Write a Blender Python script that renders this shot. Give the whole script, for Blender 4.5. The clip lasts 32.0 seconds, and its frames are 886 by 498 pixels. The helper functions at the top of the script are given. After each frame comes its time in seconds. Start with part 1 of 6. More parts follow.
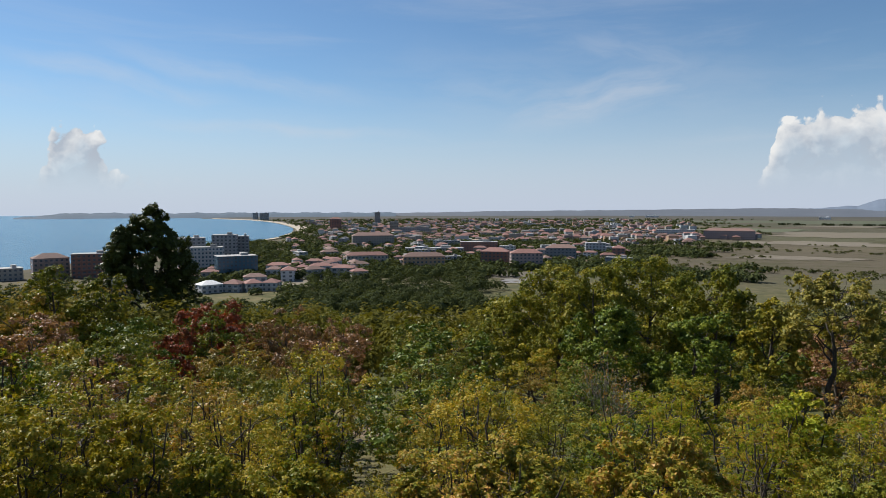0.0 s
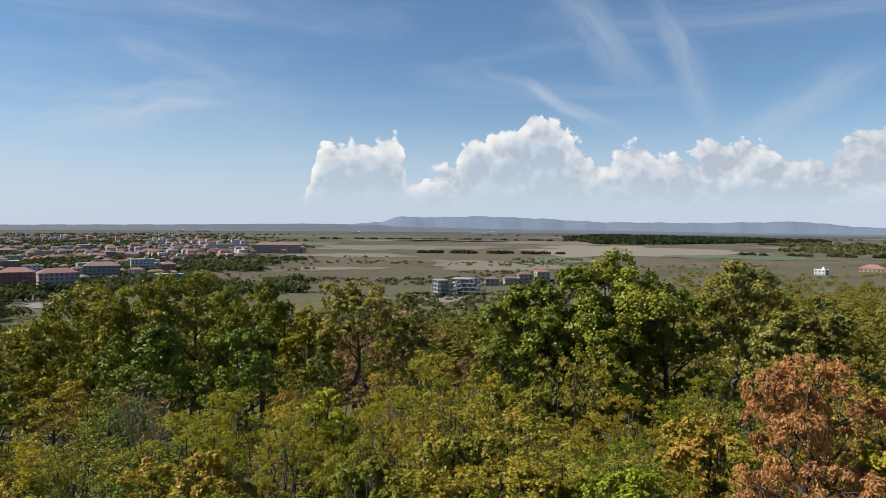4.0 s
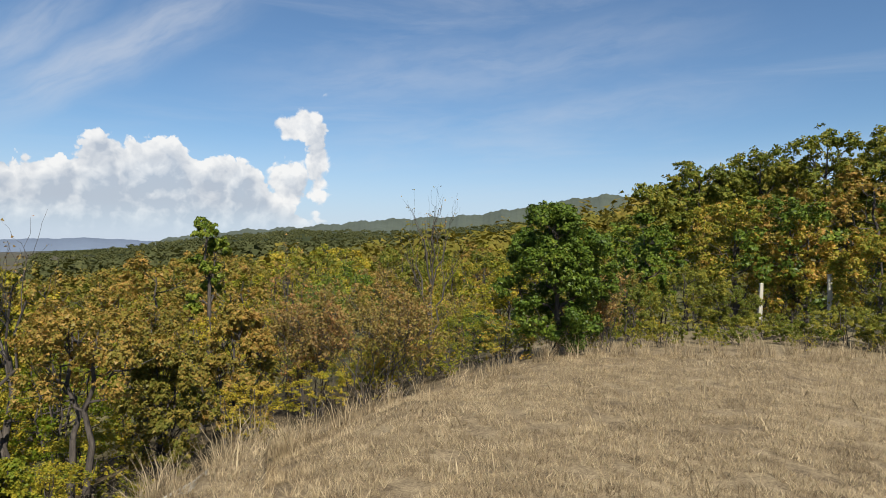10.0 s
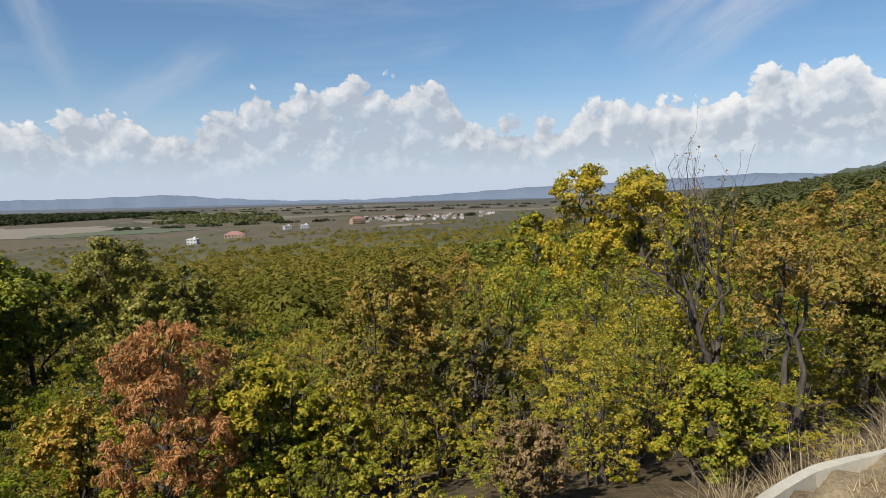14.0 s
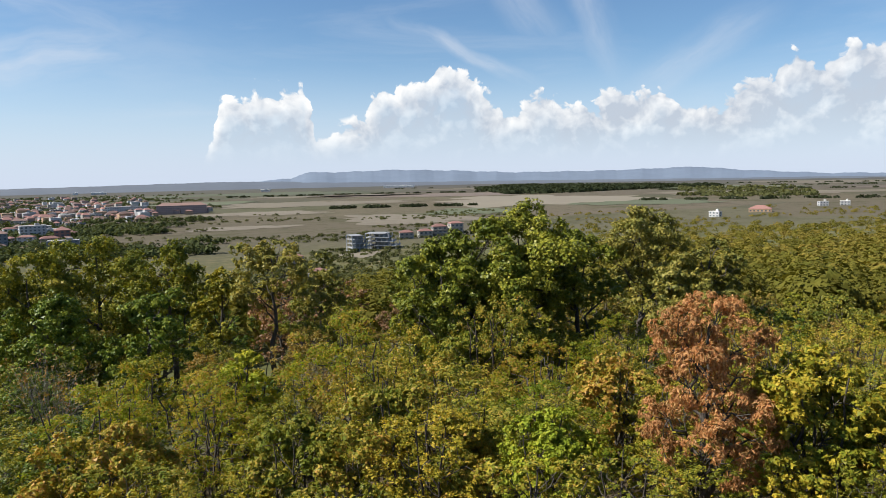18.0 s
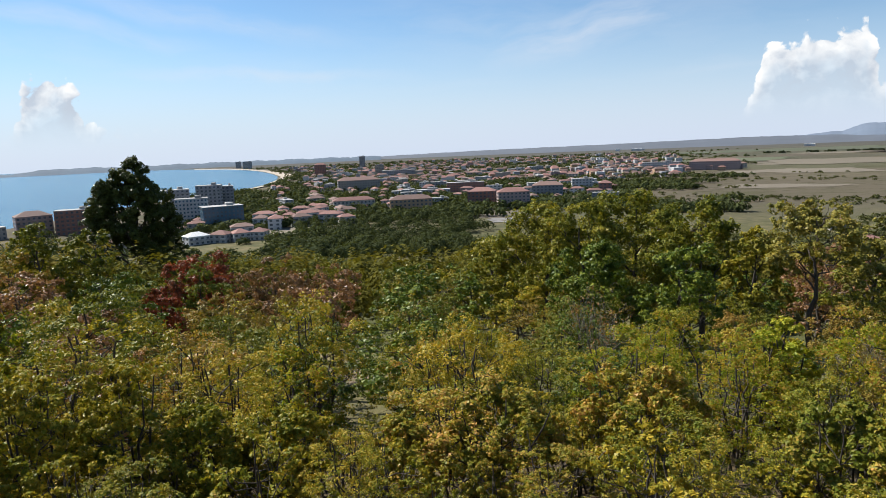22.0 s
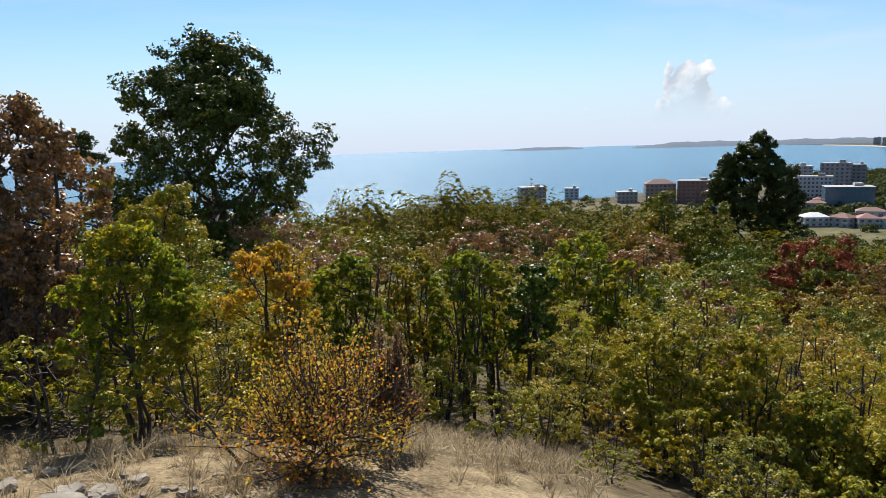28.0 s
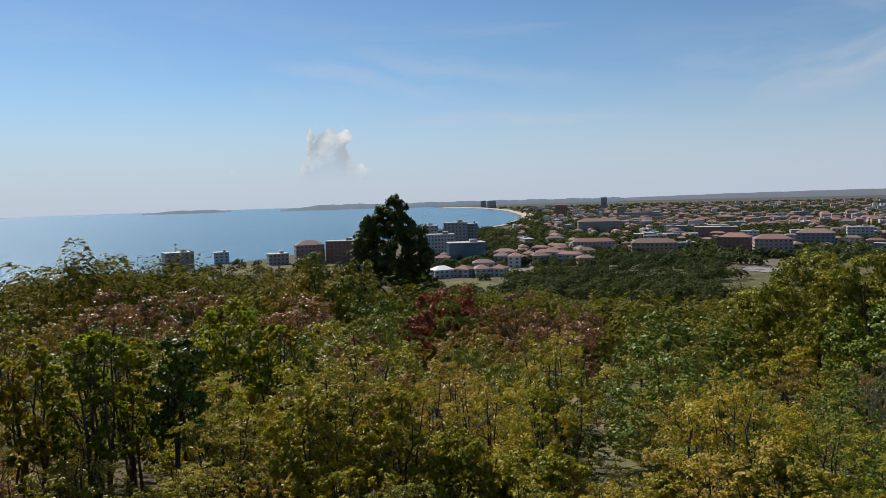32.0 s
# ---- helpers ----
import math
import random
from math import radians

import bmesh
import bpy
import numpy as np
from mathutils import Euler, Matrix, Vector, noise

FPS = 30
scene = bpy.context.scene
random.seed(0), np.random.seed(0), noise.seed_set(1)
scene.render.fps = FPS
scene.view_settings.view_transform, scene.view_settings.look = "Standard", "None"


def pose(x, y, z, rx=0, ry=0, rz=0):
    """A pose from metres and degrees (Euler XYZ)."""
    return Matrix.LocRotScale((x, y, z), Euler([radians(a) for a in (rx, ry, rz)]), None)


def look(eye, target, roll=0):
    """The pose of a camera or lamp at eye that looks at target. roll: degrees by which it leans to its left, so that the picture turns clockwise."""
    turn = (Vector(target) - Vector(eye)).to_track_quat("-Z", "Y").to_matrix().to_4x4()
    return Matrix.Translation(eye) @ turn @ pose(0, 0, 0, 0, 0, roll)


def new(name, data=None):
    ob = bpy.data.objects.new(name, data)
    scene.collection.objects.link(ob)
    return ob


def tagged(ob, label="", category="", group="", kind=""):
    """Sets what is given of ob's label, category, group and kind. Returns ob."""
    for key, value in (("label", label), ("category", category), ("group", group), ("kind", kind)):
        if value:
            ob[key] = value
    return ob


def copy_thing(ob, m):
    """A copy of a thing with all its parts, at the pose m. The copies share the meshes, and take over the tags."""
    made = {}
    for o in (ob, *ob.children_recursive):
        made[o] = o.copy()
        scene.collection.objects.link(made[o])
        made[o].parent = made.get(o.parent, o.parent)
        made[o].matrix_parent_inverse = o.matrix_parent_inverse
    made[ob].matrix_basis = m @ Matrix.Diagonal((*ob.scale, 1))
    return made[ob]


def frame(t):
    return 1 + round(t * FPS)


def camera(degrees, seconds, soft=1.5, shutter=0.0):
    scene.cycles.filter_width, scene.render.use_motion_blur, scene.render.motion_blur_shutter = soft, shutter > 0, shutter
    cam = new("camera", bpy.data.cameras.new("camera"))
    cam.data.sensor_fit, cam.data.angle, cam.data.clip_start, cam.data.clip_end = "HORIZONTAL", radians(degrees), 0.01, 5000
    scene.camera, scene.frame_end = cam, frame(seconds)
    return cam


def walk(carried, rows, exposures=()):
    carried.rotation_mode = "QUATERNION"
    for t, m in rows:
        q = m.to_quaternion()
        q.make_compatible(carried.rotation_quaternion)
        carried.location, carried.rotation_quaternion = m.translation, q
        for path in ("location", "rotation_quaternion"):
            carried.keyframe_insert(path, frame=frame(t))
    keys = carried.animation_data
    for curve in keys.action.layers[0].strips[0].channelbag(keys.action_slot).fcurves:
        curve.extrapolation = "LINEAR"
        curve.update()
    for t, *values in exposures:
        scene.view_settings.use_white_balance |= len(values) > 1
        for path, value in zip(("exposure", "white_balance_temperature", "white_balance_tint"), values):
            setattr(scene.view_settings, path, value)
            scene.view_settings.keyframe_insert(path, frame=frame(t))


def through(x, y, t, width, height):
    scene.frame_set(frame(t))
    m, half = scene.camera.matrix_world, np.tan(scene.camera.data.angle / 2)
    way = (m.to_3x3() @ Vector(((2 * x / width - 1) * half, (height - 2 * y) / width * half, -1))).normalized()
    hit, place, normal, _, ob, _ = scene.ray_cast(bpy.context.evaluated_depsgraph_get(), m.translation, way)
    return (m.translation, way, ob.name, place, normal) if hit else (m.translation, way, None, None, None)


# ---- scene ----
LENS = 66.71


def view(yaw, pitch, roll, x, y, z):
    """A camera pose: yaw clockwise from +y, pitch up, roll to the left."""
    return pose(x, y, z, 90 + pitch, 0, -yaw) @ pose(0, 0, 0, 0, 0, roll)


# seconds, yaw, pitch, roll in degrees, eye in metres (eye level is z = 0)
PATH = [
(0, -0.05, -3.72, -0.15, -0.03, 0.43, -0.02), (0.5, 1.21, -4.00, -0.15, 0.01, 0.46, -0.01), (1, 4.63, -3.62, -0.28, 0.07, 0.49, -0.02),
(1.5, 9.55, -3.11, -0.13, 0.10, 0.45, -0.01), (2, 14.36, -2.73, 0.01, 0.17, 0.43, -0.04), (2.5, 20.79, -2.58, 0.06, 0.20, 0.37, -0.04),
(3.5, 30.65, -2.39, 0.33, 0.27, 0.32, -0.03), (4.5, 45.35, -2.22, 0.62, 0.34, 0.26, -0.02), (5, 56.62, -2.08, 0.69, 0.39, 0.16, -0.02),
(5.5, 68.52, -2.34, 1.36, 0.41, 0.13, -0.02), (6, 76.79, -1.98, 1.88, 0.44, 0.11, -0.00), (6.5, 84.60, -1.91, 1.54, 0.46, 0.04, 0.00),
(7, 95.59, -2.32, 1.52, 0.41, -0.05, -0.01), (7.5, 104.22, -3.09, 1.81, 0.45, -0.10, -0.01), (8, 110.93, -2.05, 2.05, 0.39, -0.17, 0.00),
(8.5, 119.23, -1.63, 2.64, 0.42, -0.26, -0.00), (9, 128.71, -0.61, 2.73, 0.37, -0.32, 0.01), (9.5, 135.54, -0.18, 1.74, 0.34, -0.34, 0.02),
(10, 139.67, 0.41, 0.67, 0.30, -0.33, 0.02), (10.5, 141.14, 0.86, 0.45, 0.29, -0.32, 0.02), (11, 140.31, 0.33, -0.30, 0.29, -0.33, 0.02),
(11.5, 136.96, -0.71, -0.40, 0.30, -0.33, 0.02), (12, 131.67, -2.09, -0.14, 0.32, -0.29, 0.00), (12.5, 120.13, -3.48, 0.42, 0.34, -0.19, -0.01),
(13, 103.13, -4.03, 0.29, 0.41, -0.12, -0.00), (13.5, 92.40, -4.36, -0.31, 0.42, -0.01, -0.01), (14, 86.59, -4.86, -1.26, 0.41, 0.06, -0.03),
(14.5, 81.45, -4.52, -1.32, 0.42, 0.11, -0.03), (15, 76.13, -4.51, -0.57, 0.42, 0.16, -0.03), (15.5, 69.71, -4.76, 0.01, 0.41, 0.19, -0.02),
(16.5, 59.92, -5.22, -0.13, 0.31, 0.22, -0.01), (17.5, 50.33, -5.89, -0.98, 0.22, 0.26, 0.00), (18, 44.11, -6.34, -1.12, 0.25, 0.32, -0.01),
(18.5, 40.23, -6.97, -0.77, 0.24, 0.34, -0.02), (19, 36.74, -7.46, -0.89, 0.21, 0.34, -0.02), (19.5, 31.68, -7.92, -0.93, 0.17, 0.32, -0.01),
(20, 24.01, -8.96, -1.41, 0.16, 0.32, -0.01), (20.5, 19.83, -7.55, -2.70, 0.12, 0.35, 0.00), (21, 15.66, -7.89, -2.77, 0.07, 0.40, -0.02),
(21.5, 8.48, -8.26, -2.64, 0.03, 0.45, -0.02), (22, 0.87, -8.70, -2.40, 0.07, 0.49, -0.03), (22.5, -1.56, -7.96, -2.11, 0.11, 0.49, -0.04),
(23, -3.66, -8.10, -2.27, 0.05, 0.50, -0.04), (23.5, -12.91, -8.08, -2.25, -0.04, 0.46, -0.02), (24, -22.00, -8.06, -2.99, -0.10, 0.44, -0.01),
(24.5, -30.48, -8.26, -3.05, -0.16, 0.42, 0.01), (25, -39.53, -8.40, -2.80, -0.24, 0.40, 0.04), (25.5, -48.67, -8.72, -2.77, -0.29, 0.36, 0.05),
(26.5, -57.58, -10.43, -2.50, -0.28, 0.34, 0.02), (27.5, -52.85, -10.39, -2.04, -0.27, 0.31, -0.00), (28, -48.36, -8.96, -1.82, -0.28, 0.33, -0.01),
(28.5, -44.83, -7.28, -2.01, -0.28, 0.34, -0.00), (29, -41.21, -6.30, -2.07, -0.24, 0.33, -0.00), (29.5, -37.10, -5.25, -1.84, -0.24, 0.33, 0.00),
(30, -33.06, -4.85, -2.17, -0.24, 0.35, 0.00), (30.5, -29.11, -4.28, -1.76, -0.22, 0.34, 0.01), (31, -25.95, -4.46, -1.03, -0.22, 0.36, 0.01),
(31.5, -21.85, -4.74, -1.10, -0.28, 0.45, 0.01), (32, -19.13, -4.57, -1.69, -0.29, 0.49, 0.01), ]

EXPOSURE = [(0, 0.4), (2, 0.4), (5, 0.55), (8, 0.43), (11, 0.53), (14, 0.46), (15, 0.6), (16, 0.65), (20, 0.78), (23, 0.7), (25, 0.62), (28, 0.78), (30, 0.34), (32, 0.3)]
cam = camera(LENS, 32.0, soft=0.75)
walk(cam, [(row[0], view(*row[1:])) for row in PATH], EXPOSURE)

# ---- light ----
SUN_AZ, SUN_EL = -55.0, 44.0
SEA_Z = -60.0


def heading(az, el=0.0):
    """Unit vector towards a heading, clockwise from +y, and an elevation, in degrees."""
    a, e = radians(az), radians(el)
    return Vector((math.sin(a) * math.cos(e), math.cos(a) * math.cos(e), math.sin(e)))


sun = new("sun", bpy.data.lights.new("sun", "SUN"))
sun.data.energy, sun.data.angle, sun.data.color = 5.0, radians(0.5), (1.0, 0.95, 0.86)
sun.matrix_world = look(heading(SUN_AZ, SUN_EL) * 100, (0, 0, 0))


class Graph:
    """Short writing for shader nodes."""

    def __init__(self, tree):
        self.tree = tree

    def node(self, kind, inputs=(), **attrs):
        n = self.tree.nodes.new(kind)
        for k, v in attrs.items():
            setattr(n, k, v)
        for k, v in dict(inputs).items():
            if isinstance(v, bpy.types.NodeSocket):
                self.tree.links.new(v, n.inputs[k])
            else:
                n.inputs[k].default_value = v
        return n

    def math(self, op, a, b=0.0, c=0.0, clamp=False):
        n = self.node("ShaderNodeMath", {0: a, 1: b, 2: c}, operation=op, use_clamp=clamp)
        return n.outputs[0]

    def smooth(self, x, lo, hi):
        return self.node("ShaderNodeMapRange", {0: x, 1: lo, 2: hi, 3: 0.0, 4: 1.0},
                         interpolation_type="SMOOTHSTEP").outputs[0]

    def mix(self, fac, a, b, kind="MIX"):
        n = self.node("ShaderNodeMix", data_type="RGBA", blend_type=kind)
        for k, v in ((0, fac), (6, a), (7, b)):
            if isinstance(v, bpy.types.NodeSocket):
                self.tree.links.new(v, n.inputs[k])
            else:
                n.inputs[k].default_value = v if k == 0 else (*v, 1.0)
        return n.outputs[2]

    def noise(self, vector, scale, detail=4.0, rough=0.55, distortion=0.0):
        return self.node("ShaderNodeTexNoise", {"Vector": vector, "Scale": scale, "Detail": detail, "Roughness": rough,
                                                "Distortion": distortion}).outputs["Fac"]

    def ramp(self, fac, stops):
        n = self.node("ShaderNodeValToRGB", {0: fac})
        while len(n.color_ramp.elements) < len(stops):
            n.color_ramp.elements.new(0.5)
        for e, (p, c) in zip(n.color_ramp.elements, stops):
            e.position, e.color = p, (*c, 1.0)
        return n.outputs[0]


def curve_of(g, x, lo, hi, points):
    """A smooth curve through (position, value) points; values lie between 0 and 1."""
    n = g.node("ShaderNodeFloatCurve", {1: g.math("DIVIDE", g.math("SUBTRACT", x, lo), hi - lo)})
    c = n.mapping.curves[0]
    pts = [((p - lo) / (hi - lo), v) for p, v in points]
    c.points[0].location, c.points[1].location = pts[0], pts[-1]
    for p in pts[1:-1]:
        c.points.new(*p)
    n.mapping.update()
    return n.outputs[0]


def make_world():
    world = bpy.data.worlds.new("sky")
    scene.world = world
    world.use_nodes = True
    g = Graph(world.node_tree)
    world.node_tree.nodes.clear()
    sky = g.node("ShaderNodeTexSky", sky_type="NISHITA", sun_disc=False, sun_elevation=radians(SUN_EL),
                 sun_rotation=radians(SUN_AZ), air_density=1.0, dust_density=0.08, ozone_density=1.5, altitude=60.0)
    way = g.node("ShaderNodeTexCoord").outputs["Generated"]
    sep = g.node("ShaderNodeSeparateXYZ", {0: way})
    x, y, z = sep.outputs
    az = g.math("MULTIPLY", g.math("ARCTAN2", x, y), 180 / math.pi)
    el = g.math("MULTIPLY", g.math("ARCSINE", z), 180 / math.pi)
    flat = g.node("ShaderNodeCombineXYZ", {0: az, 1: el, 2: 0.0}).outputs[0]
    # cumulus: heights of the tops along the horizon, in tenths of 14 degrees
    tops = curve_of(g, az, -60, 180, CLOUD_TOPS)
    tops = g.math("MULTIPLY", tops, 14.0)
    def billow(v):
        warp = g.node("ShaderNodeTexNoise", {"Vector": v, "Scale": 0.5, "Detail": 3.0}).outputs["Color"]
        w = g.node("ShaderNodeVectorMath", {0: warp, 1: (1.6, 1.6, 0.0), 2: v}, operation="MULTIPLY_ADD").outputs[0]
        one = g.node("ShaderNodeTexVoronoi", {"Vector": w, "Scale": 0.42, "Smoothness": 0.35}, feature="SMOOTH_F1").outputs["Distance"]
        two = g.node("ShaderNodeTexVoronoi", {"Vector": w, "Scale": 1.15, "Smoothness": 0.3}, feature="SMOOTH_F1").outputs["Distance"]
        fine = g.noise(w, 1.6, 5.0, 0.6)
        three = g.node("ShaderNodeTexVoronoi", {"Vector": w, "Scale": 3.0, "Smoothness": 0.3}, feature="SMOOTH_F1").outputs["Distance"]
        s = g.math("ADD", g.math("MULTIPLY", one, -3.0), g.math("ADD", g.math("MULTIPLY", two, -1.3), g.math("MULTIPLY_ADD", three, -0.4, 0.16)))
        return g.math("ADD", s, g.math("MULTIPLY_ADD", fine, 1.2, 1.75))

    rag = g.math("MINIMUM", billow(flat), 1.1)
    top = g.math("MULTIPLY_ADD", rag, 1.08, tops)
    depth = g.math("SUBTRACT", top, el)
    alone = g.math("ADD", depth, 0.0)
    for ka, ke, kw, kh in KNOBS:
        off = g.node("ShaderNodeCombineXYZ", {0: g.math("DIVIDE", g.math("SUBTRACT", az, ka), kw), 1: g.math("DIVIDE", g.math("SUBTRACT", el, ke), kh), 2: 0.0}).outputs[0]
        far_ = g.node("ShaderNodeVectorMath", {0: off}, operation="LENGTH").outputs["Value"]
        knob = g.math("ADD", g.math("MULTIPLY_ADD", far_, -1.6, 1.5), g.math("MULTIPLY", rag, 0.6))
        depth = g.math("MAXIMUM", depth, knob)
    stacked = g.smooth(g.math("SUBTRACT", depth, alone), 0.0, 0.2)
    cover = g.math("MULTIPLY", g.smooth(depth, -0.05, 0.4), g.math("MAXIMUM", stacked, g.smooth(tops, 0.8, 3.0)))
    cover = g.math("MULTIPLY", cover, g.smooth(el, 0.6, 4.2))
    # their light: white crowns, grey undersides
    shift = g.node("ShaderNodeVectorMath", {0: flat, 1: (-0.5, 0.75, 0.0)}, operation="ADD").outputs[0]
    relief = g.math("MULTIPLY", g.math("SUBTRACT", rag, billow(shift)), 0.45)
    body = g.smooth(depth, 3.4, 0.1)
    thick = curve_of(g, az, -60, 180, DENSE)
    cover = g.math("MULTIPLY", cover, g.math("MULTIPLY_ADD", g.smooth(depth, 5.0, 0.6), g.math("SUBTRACT", 1.0, thick), thick))
    lit = g.math("MULTIPLY", g.math("MULTIPLY_ADD", body, 0.66, 0.12), curve_of(g, az, -60, 180, DULL))
    lit = g.math("ADD", lit, relief, clamp=True)
    cumulus = g.mix(lit, (0.50, 0.555, 0.64), (1.0, 0.99, 0.97))
    # thin high streaks: a faint veil, and single strokes drawn out by the wind
    fray = g.node("ShaderNodeTexNoise", {"Vector": flat, "Scale": 0.16, "Detail": 4.0}).outputs["Color"]
    blown = g.node("ShaderNodeVectorMath", {0: fray, 1: (2.4, 2.4, 0.0), 2: flat}, operation="MULTIPLY_ADD").outputs[0]
    turn = g.node("ShaderNodeMapping", {"Vector": flat, "Rotation": (0, 0, radians(-20)), "Scale": (0.022, 0.13, 1.0)}).outputs[0]
    veil = g.noise(turn, 1.6, 7.0, 0.6, 0.5)
    thin = g.math("MULTIPLY", g.smooth(veil, 0.45, 0.85), 0.45)
    for a0, e0, a1, e1, wide, much in STREAKS:
        length = math.hypot(a1 - a0, e1 - e0)
        ca, sa = (a1 - a0) / length, (e1 - e0) / length
        rel = g.node("ShaderNodeVectorMath", {0: blown, 1: (a0 + 1.2, e0 + 1.2, 0.0)}, operation="SUBTRACT").outputs[0]
        along = g.node("ShaderNodeVectorMath", {0: rel, 1: (ca, sa, 0.0)}, operation="DOT_PRODUCT").outputs["Value"]
        across = g.node("ShaderNodeVectorMath", {0: rel, 1: (-sa, ca, 0.0)}, operation="DOT_PRODUCT").outputs["Value"]
        strands = g.noise(g.node("ShaderNodeCombineXYZ", {0: g.math("MULTIPLY", along, 0.12), 1: g.math("MULTIPLY", across, 0.55), 2: a0}).outputs[0], 1.0, 4.0, 0.6)
        band = g.math("MULTIPLY", g.smooth(g.math("ABSOLUTE", across), wide, 0.0), g.smooth(strands, 0.15, 0.75))
        ends = g.math("MULTIPLY", g.smooth(along, -0.15 * length, 0.3 * length), g.smooth(along, 1.15 * length, 0.6 * length))
        thin = g.math("MAXIMUM", thin, g.math("MULTIPLY", g.math("MULTIPLY", band, ends), much))
    thin = g.math("MULTIPLY", thin, g.smooth(el, 1.5, 6.0))
    haze = g.math("MULTIPLY", g.smooth(el, 11.0, -1.0), 0.9)
    air = g.node("ShaderNodeBackground", {0: g.mix(1.0, sky.outputs[0], (0.80, 0.99, 1.15), "MULTIPLY"), 1: SKY}).outputs[0]
    mist = g.node("ShaderNodeBackground", {0: (0.68, 0.775, 0.97, 1), 1: HAZE}).outputs[0]
    air = g.node("ShaderNodeMixShader", {0: haze, 1: air, 2: mist}).outputs[0]
    veil_bg = g.node("ShaderNodeBackground", {0: (0.86, 0.91, 1.0, 1), 1: CLOUD * 0.8}).outputs[0]
    cloud_bg = g.node("ShaderNodeBackground", {0: cumulus, 1: CLOUD}).outputs[0]
    one = g.node("ShaderNodeMixShader", {0: g.math("MULTIPLY", thin, 0.72), 1: air, 2: veil_bg}).outputs[0]
    two = g.node("ShaderNodeMixShader", {0: g.math("MULTIPLY", cover, 0.93), 1: one, 2: cloud_bg}).outputs[0]
    g.node("ShaderNodeOutputWorld", {0: two})


SKY, CLOUD, HAZE = 0.064, 0.67, 0.57
CLOUD_TOPS = ((-60, 0.0), (-40, 0.03), (-36.5, 0.14), (-32, 0.1), (-30.2, 0.3), (-28, 0.4), (-26, 0.2), (-18, 0.06), (0, 0.0), (24, 0.0), (25.6, 0.38), (28, 0.47), (31, 0.53),
              (33, 0.48), (34.6, 0.25), (37.5, 0.32), (39.5, 0.5), (42, 0.52), (45.5, 0.64), (47.5, 0.48), (50, 0.44), (53, 0.46), (55, 0.34), (58, 0.43), (61.5, 0.45), (63.5, 0.36), (66, 0.4),
              (69.5, 0.5), (72, 0.58), (75, 0.6), (82, 0.64), (87, 0.58), (89, 0.42), (92, 0.38), (96, 0.39), (99, 0.45), (104, 0.49), (109, 0.47), (113, 0.64), (118, 0.65), (120, 0.48),
              (122, 0.55), (125, 0.44), (127, 0.3), (129, 0.12), (131, 0.0), (180, 0.0))
KNOBS = ((127.7, 10.4, 2.2, 1.4), (129.1, 7.6, 1.3, 4.4), (126.6, 5.6, 2.6, 2.4))
DULL = ((-60, 0.4), (0, 0.55), (28, 0.85), (46, 0.8), (55, 0.5), (72, 0.4), (92, 0.36), (98, 0.65), (106, 0.85), (116, 1.0), (180, 1.0))
DENSE = ((-60, 0.25), (20, 0.3), (45, 0.4), (60, 0.6), (92, 0.75), (100, 0.9), (122, 0.85), (131, 0.75), (180, 0.75))
# high streaks: heading and elevation of both ends, width in degrees, strength
STREAKS = ((-33, 11.2, -17, 8.0, 1.2, 0.5), (-27, 12.0, -5, 8.2, 1.5, 0.45), (-24, 6.6, -1, 5.6, 0.8, 0.5), (5, 7.2, 22, 10.4, 2.8, 0.75), (10, 14.0, 23, 9.2, 2.0, 0.4), (-8, 10, 34, 9, 5.0, 0.28),
           (40, 12.8, 52, 7.4, 0.9, 0.75), (46, 19, 54, 10, 2.6, 0.45), (54, 18, 59, 7.5, 1.8, 0.5), (70, 12, 59, 5.6, 2.0, 0.45), (102, 10.6, 113, 20, 2.4, 0.65), (104.5, 9.6, 125, 22, 3.2, 0.75),
           (122, 13, 164, 18, 4.0, 0.4), (128, 9, 168, 13.5, 3.0, 0.4))
make_world()

# ---- materials ----
def material(name):
    m = bpy.data.materials.new(name)
    m.use_nodes = True
    m.node_tree.nodes.clear()
    return m, Graph(m.node_tree)


def finish(g, color, rough=0.8, bump=None, strength=0.3, distance=0.05, metallic=0.0, spec=0.4):
    b = g.node("ShaderNodeBsdfPrincipled", {"Base Color": color if isinstance(color, bpy.types.NodeSocket) else (*color, 1.0),
                                            "Roughness": rough, "Metallic": metallic, "Specular IOR Level": spec})
    if bump is not None:
        n = g.node("ShaderNodeBump", {"Height": bump, "Strength": strength, "Distance": distance})
        g.tree.links.new(n.outputs[0], b.inputs["Normal"])
    g.node("ShaderNodeOutputMaterial", {0: b.outputs[0]})


LEAF_GAIN = (2.3, 2.08, 1.3)


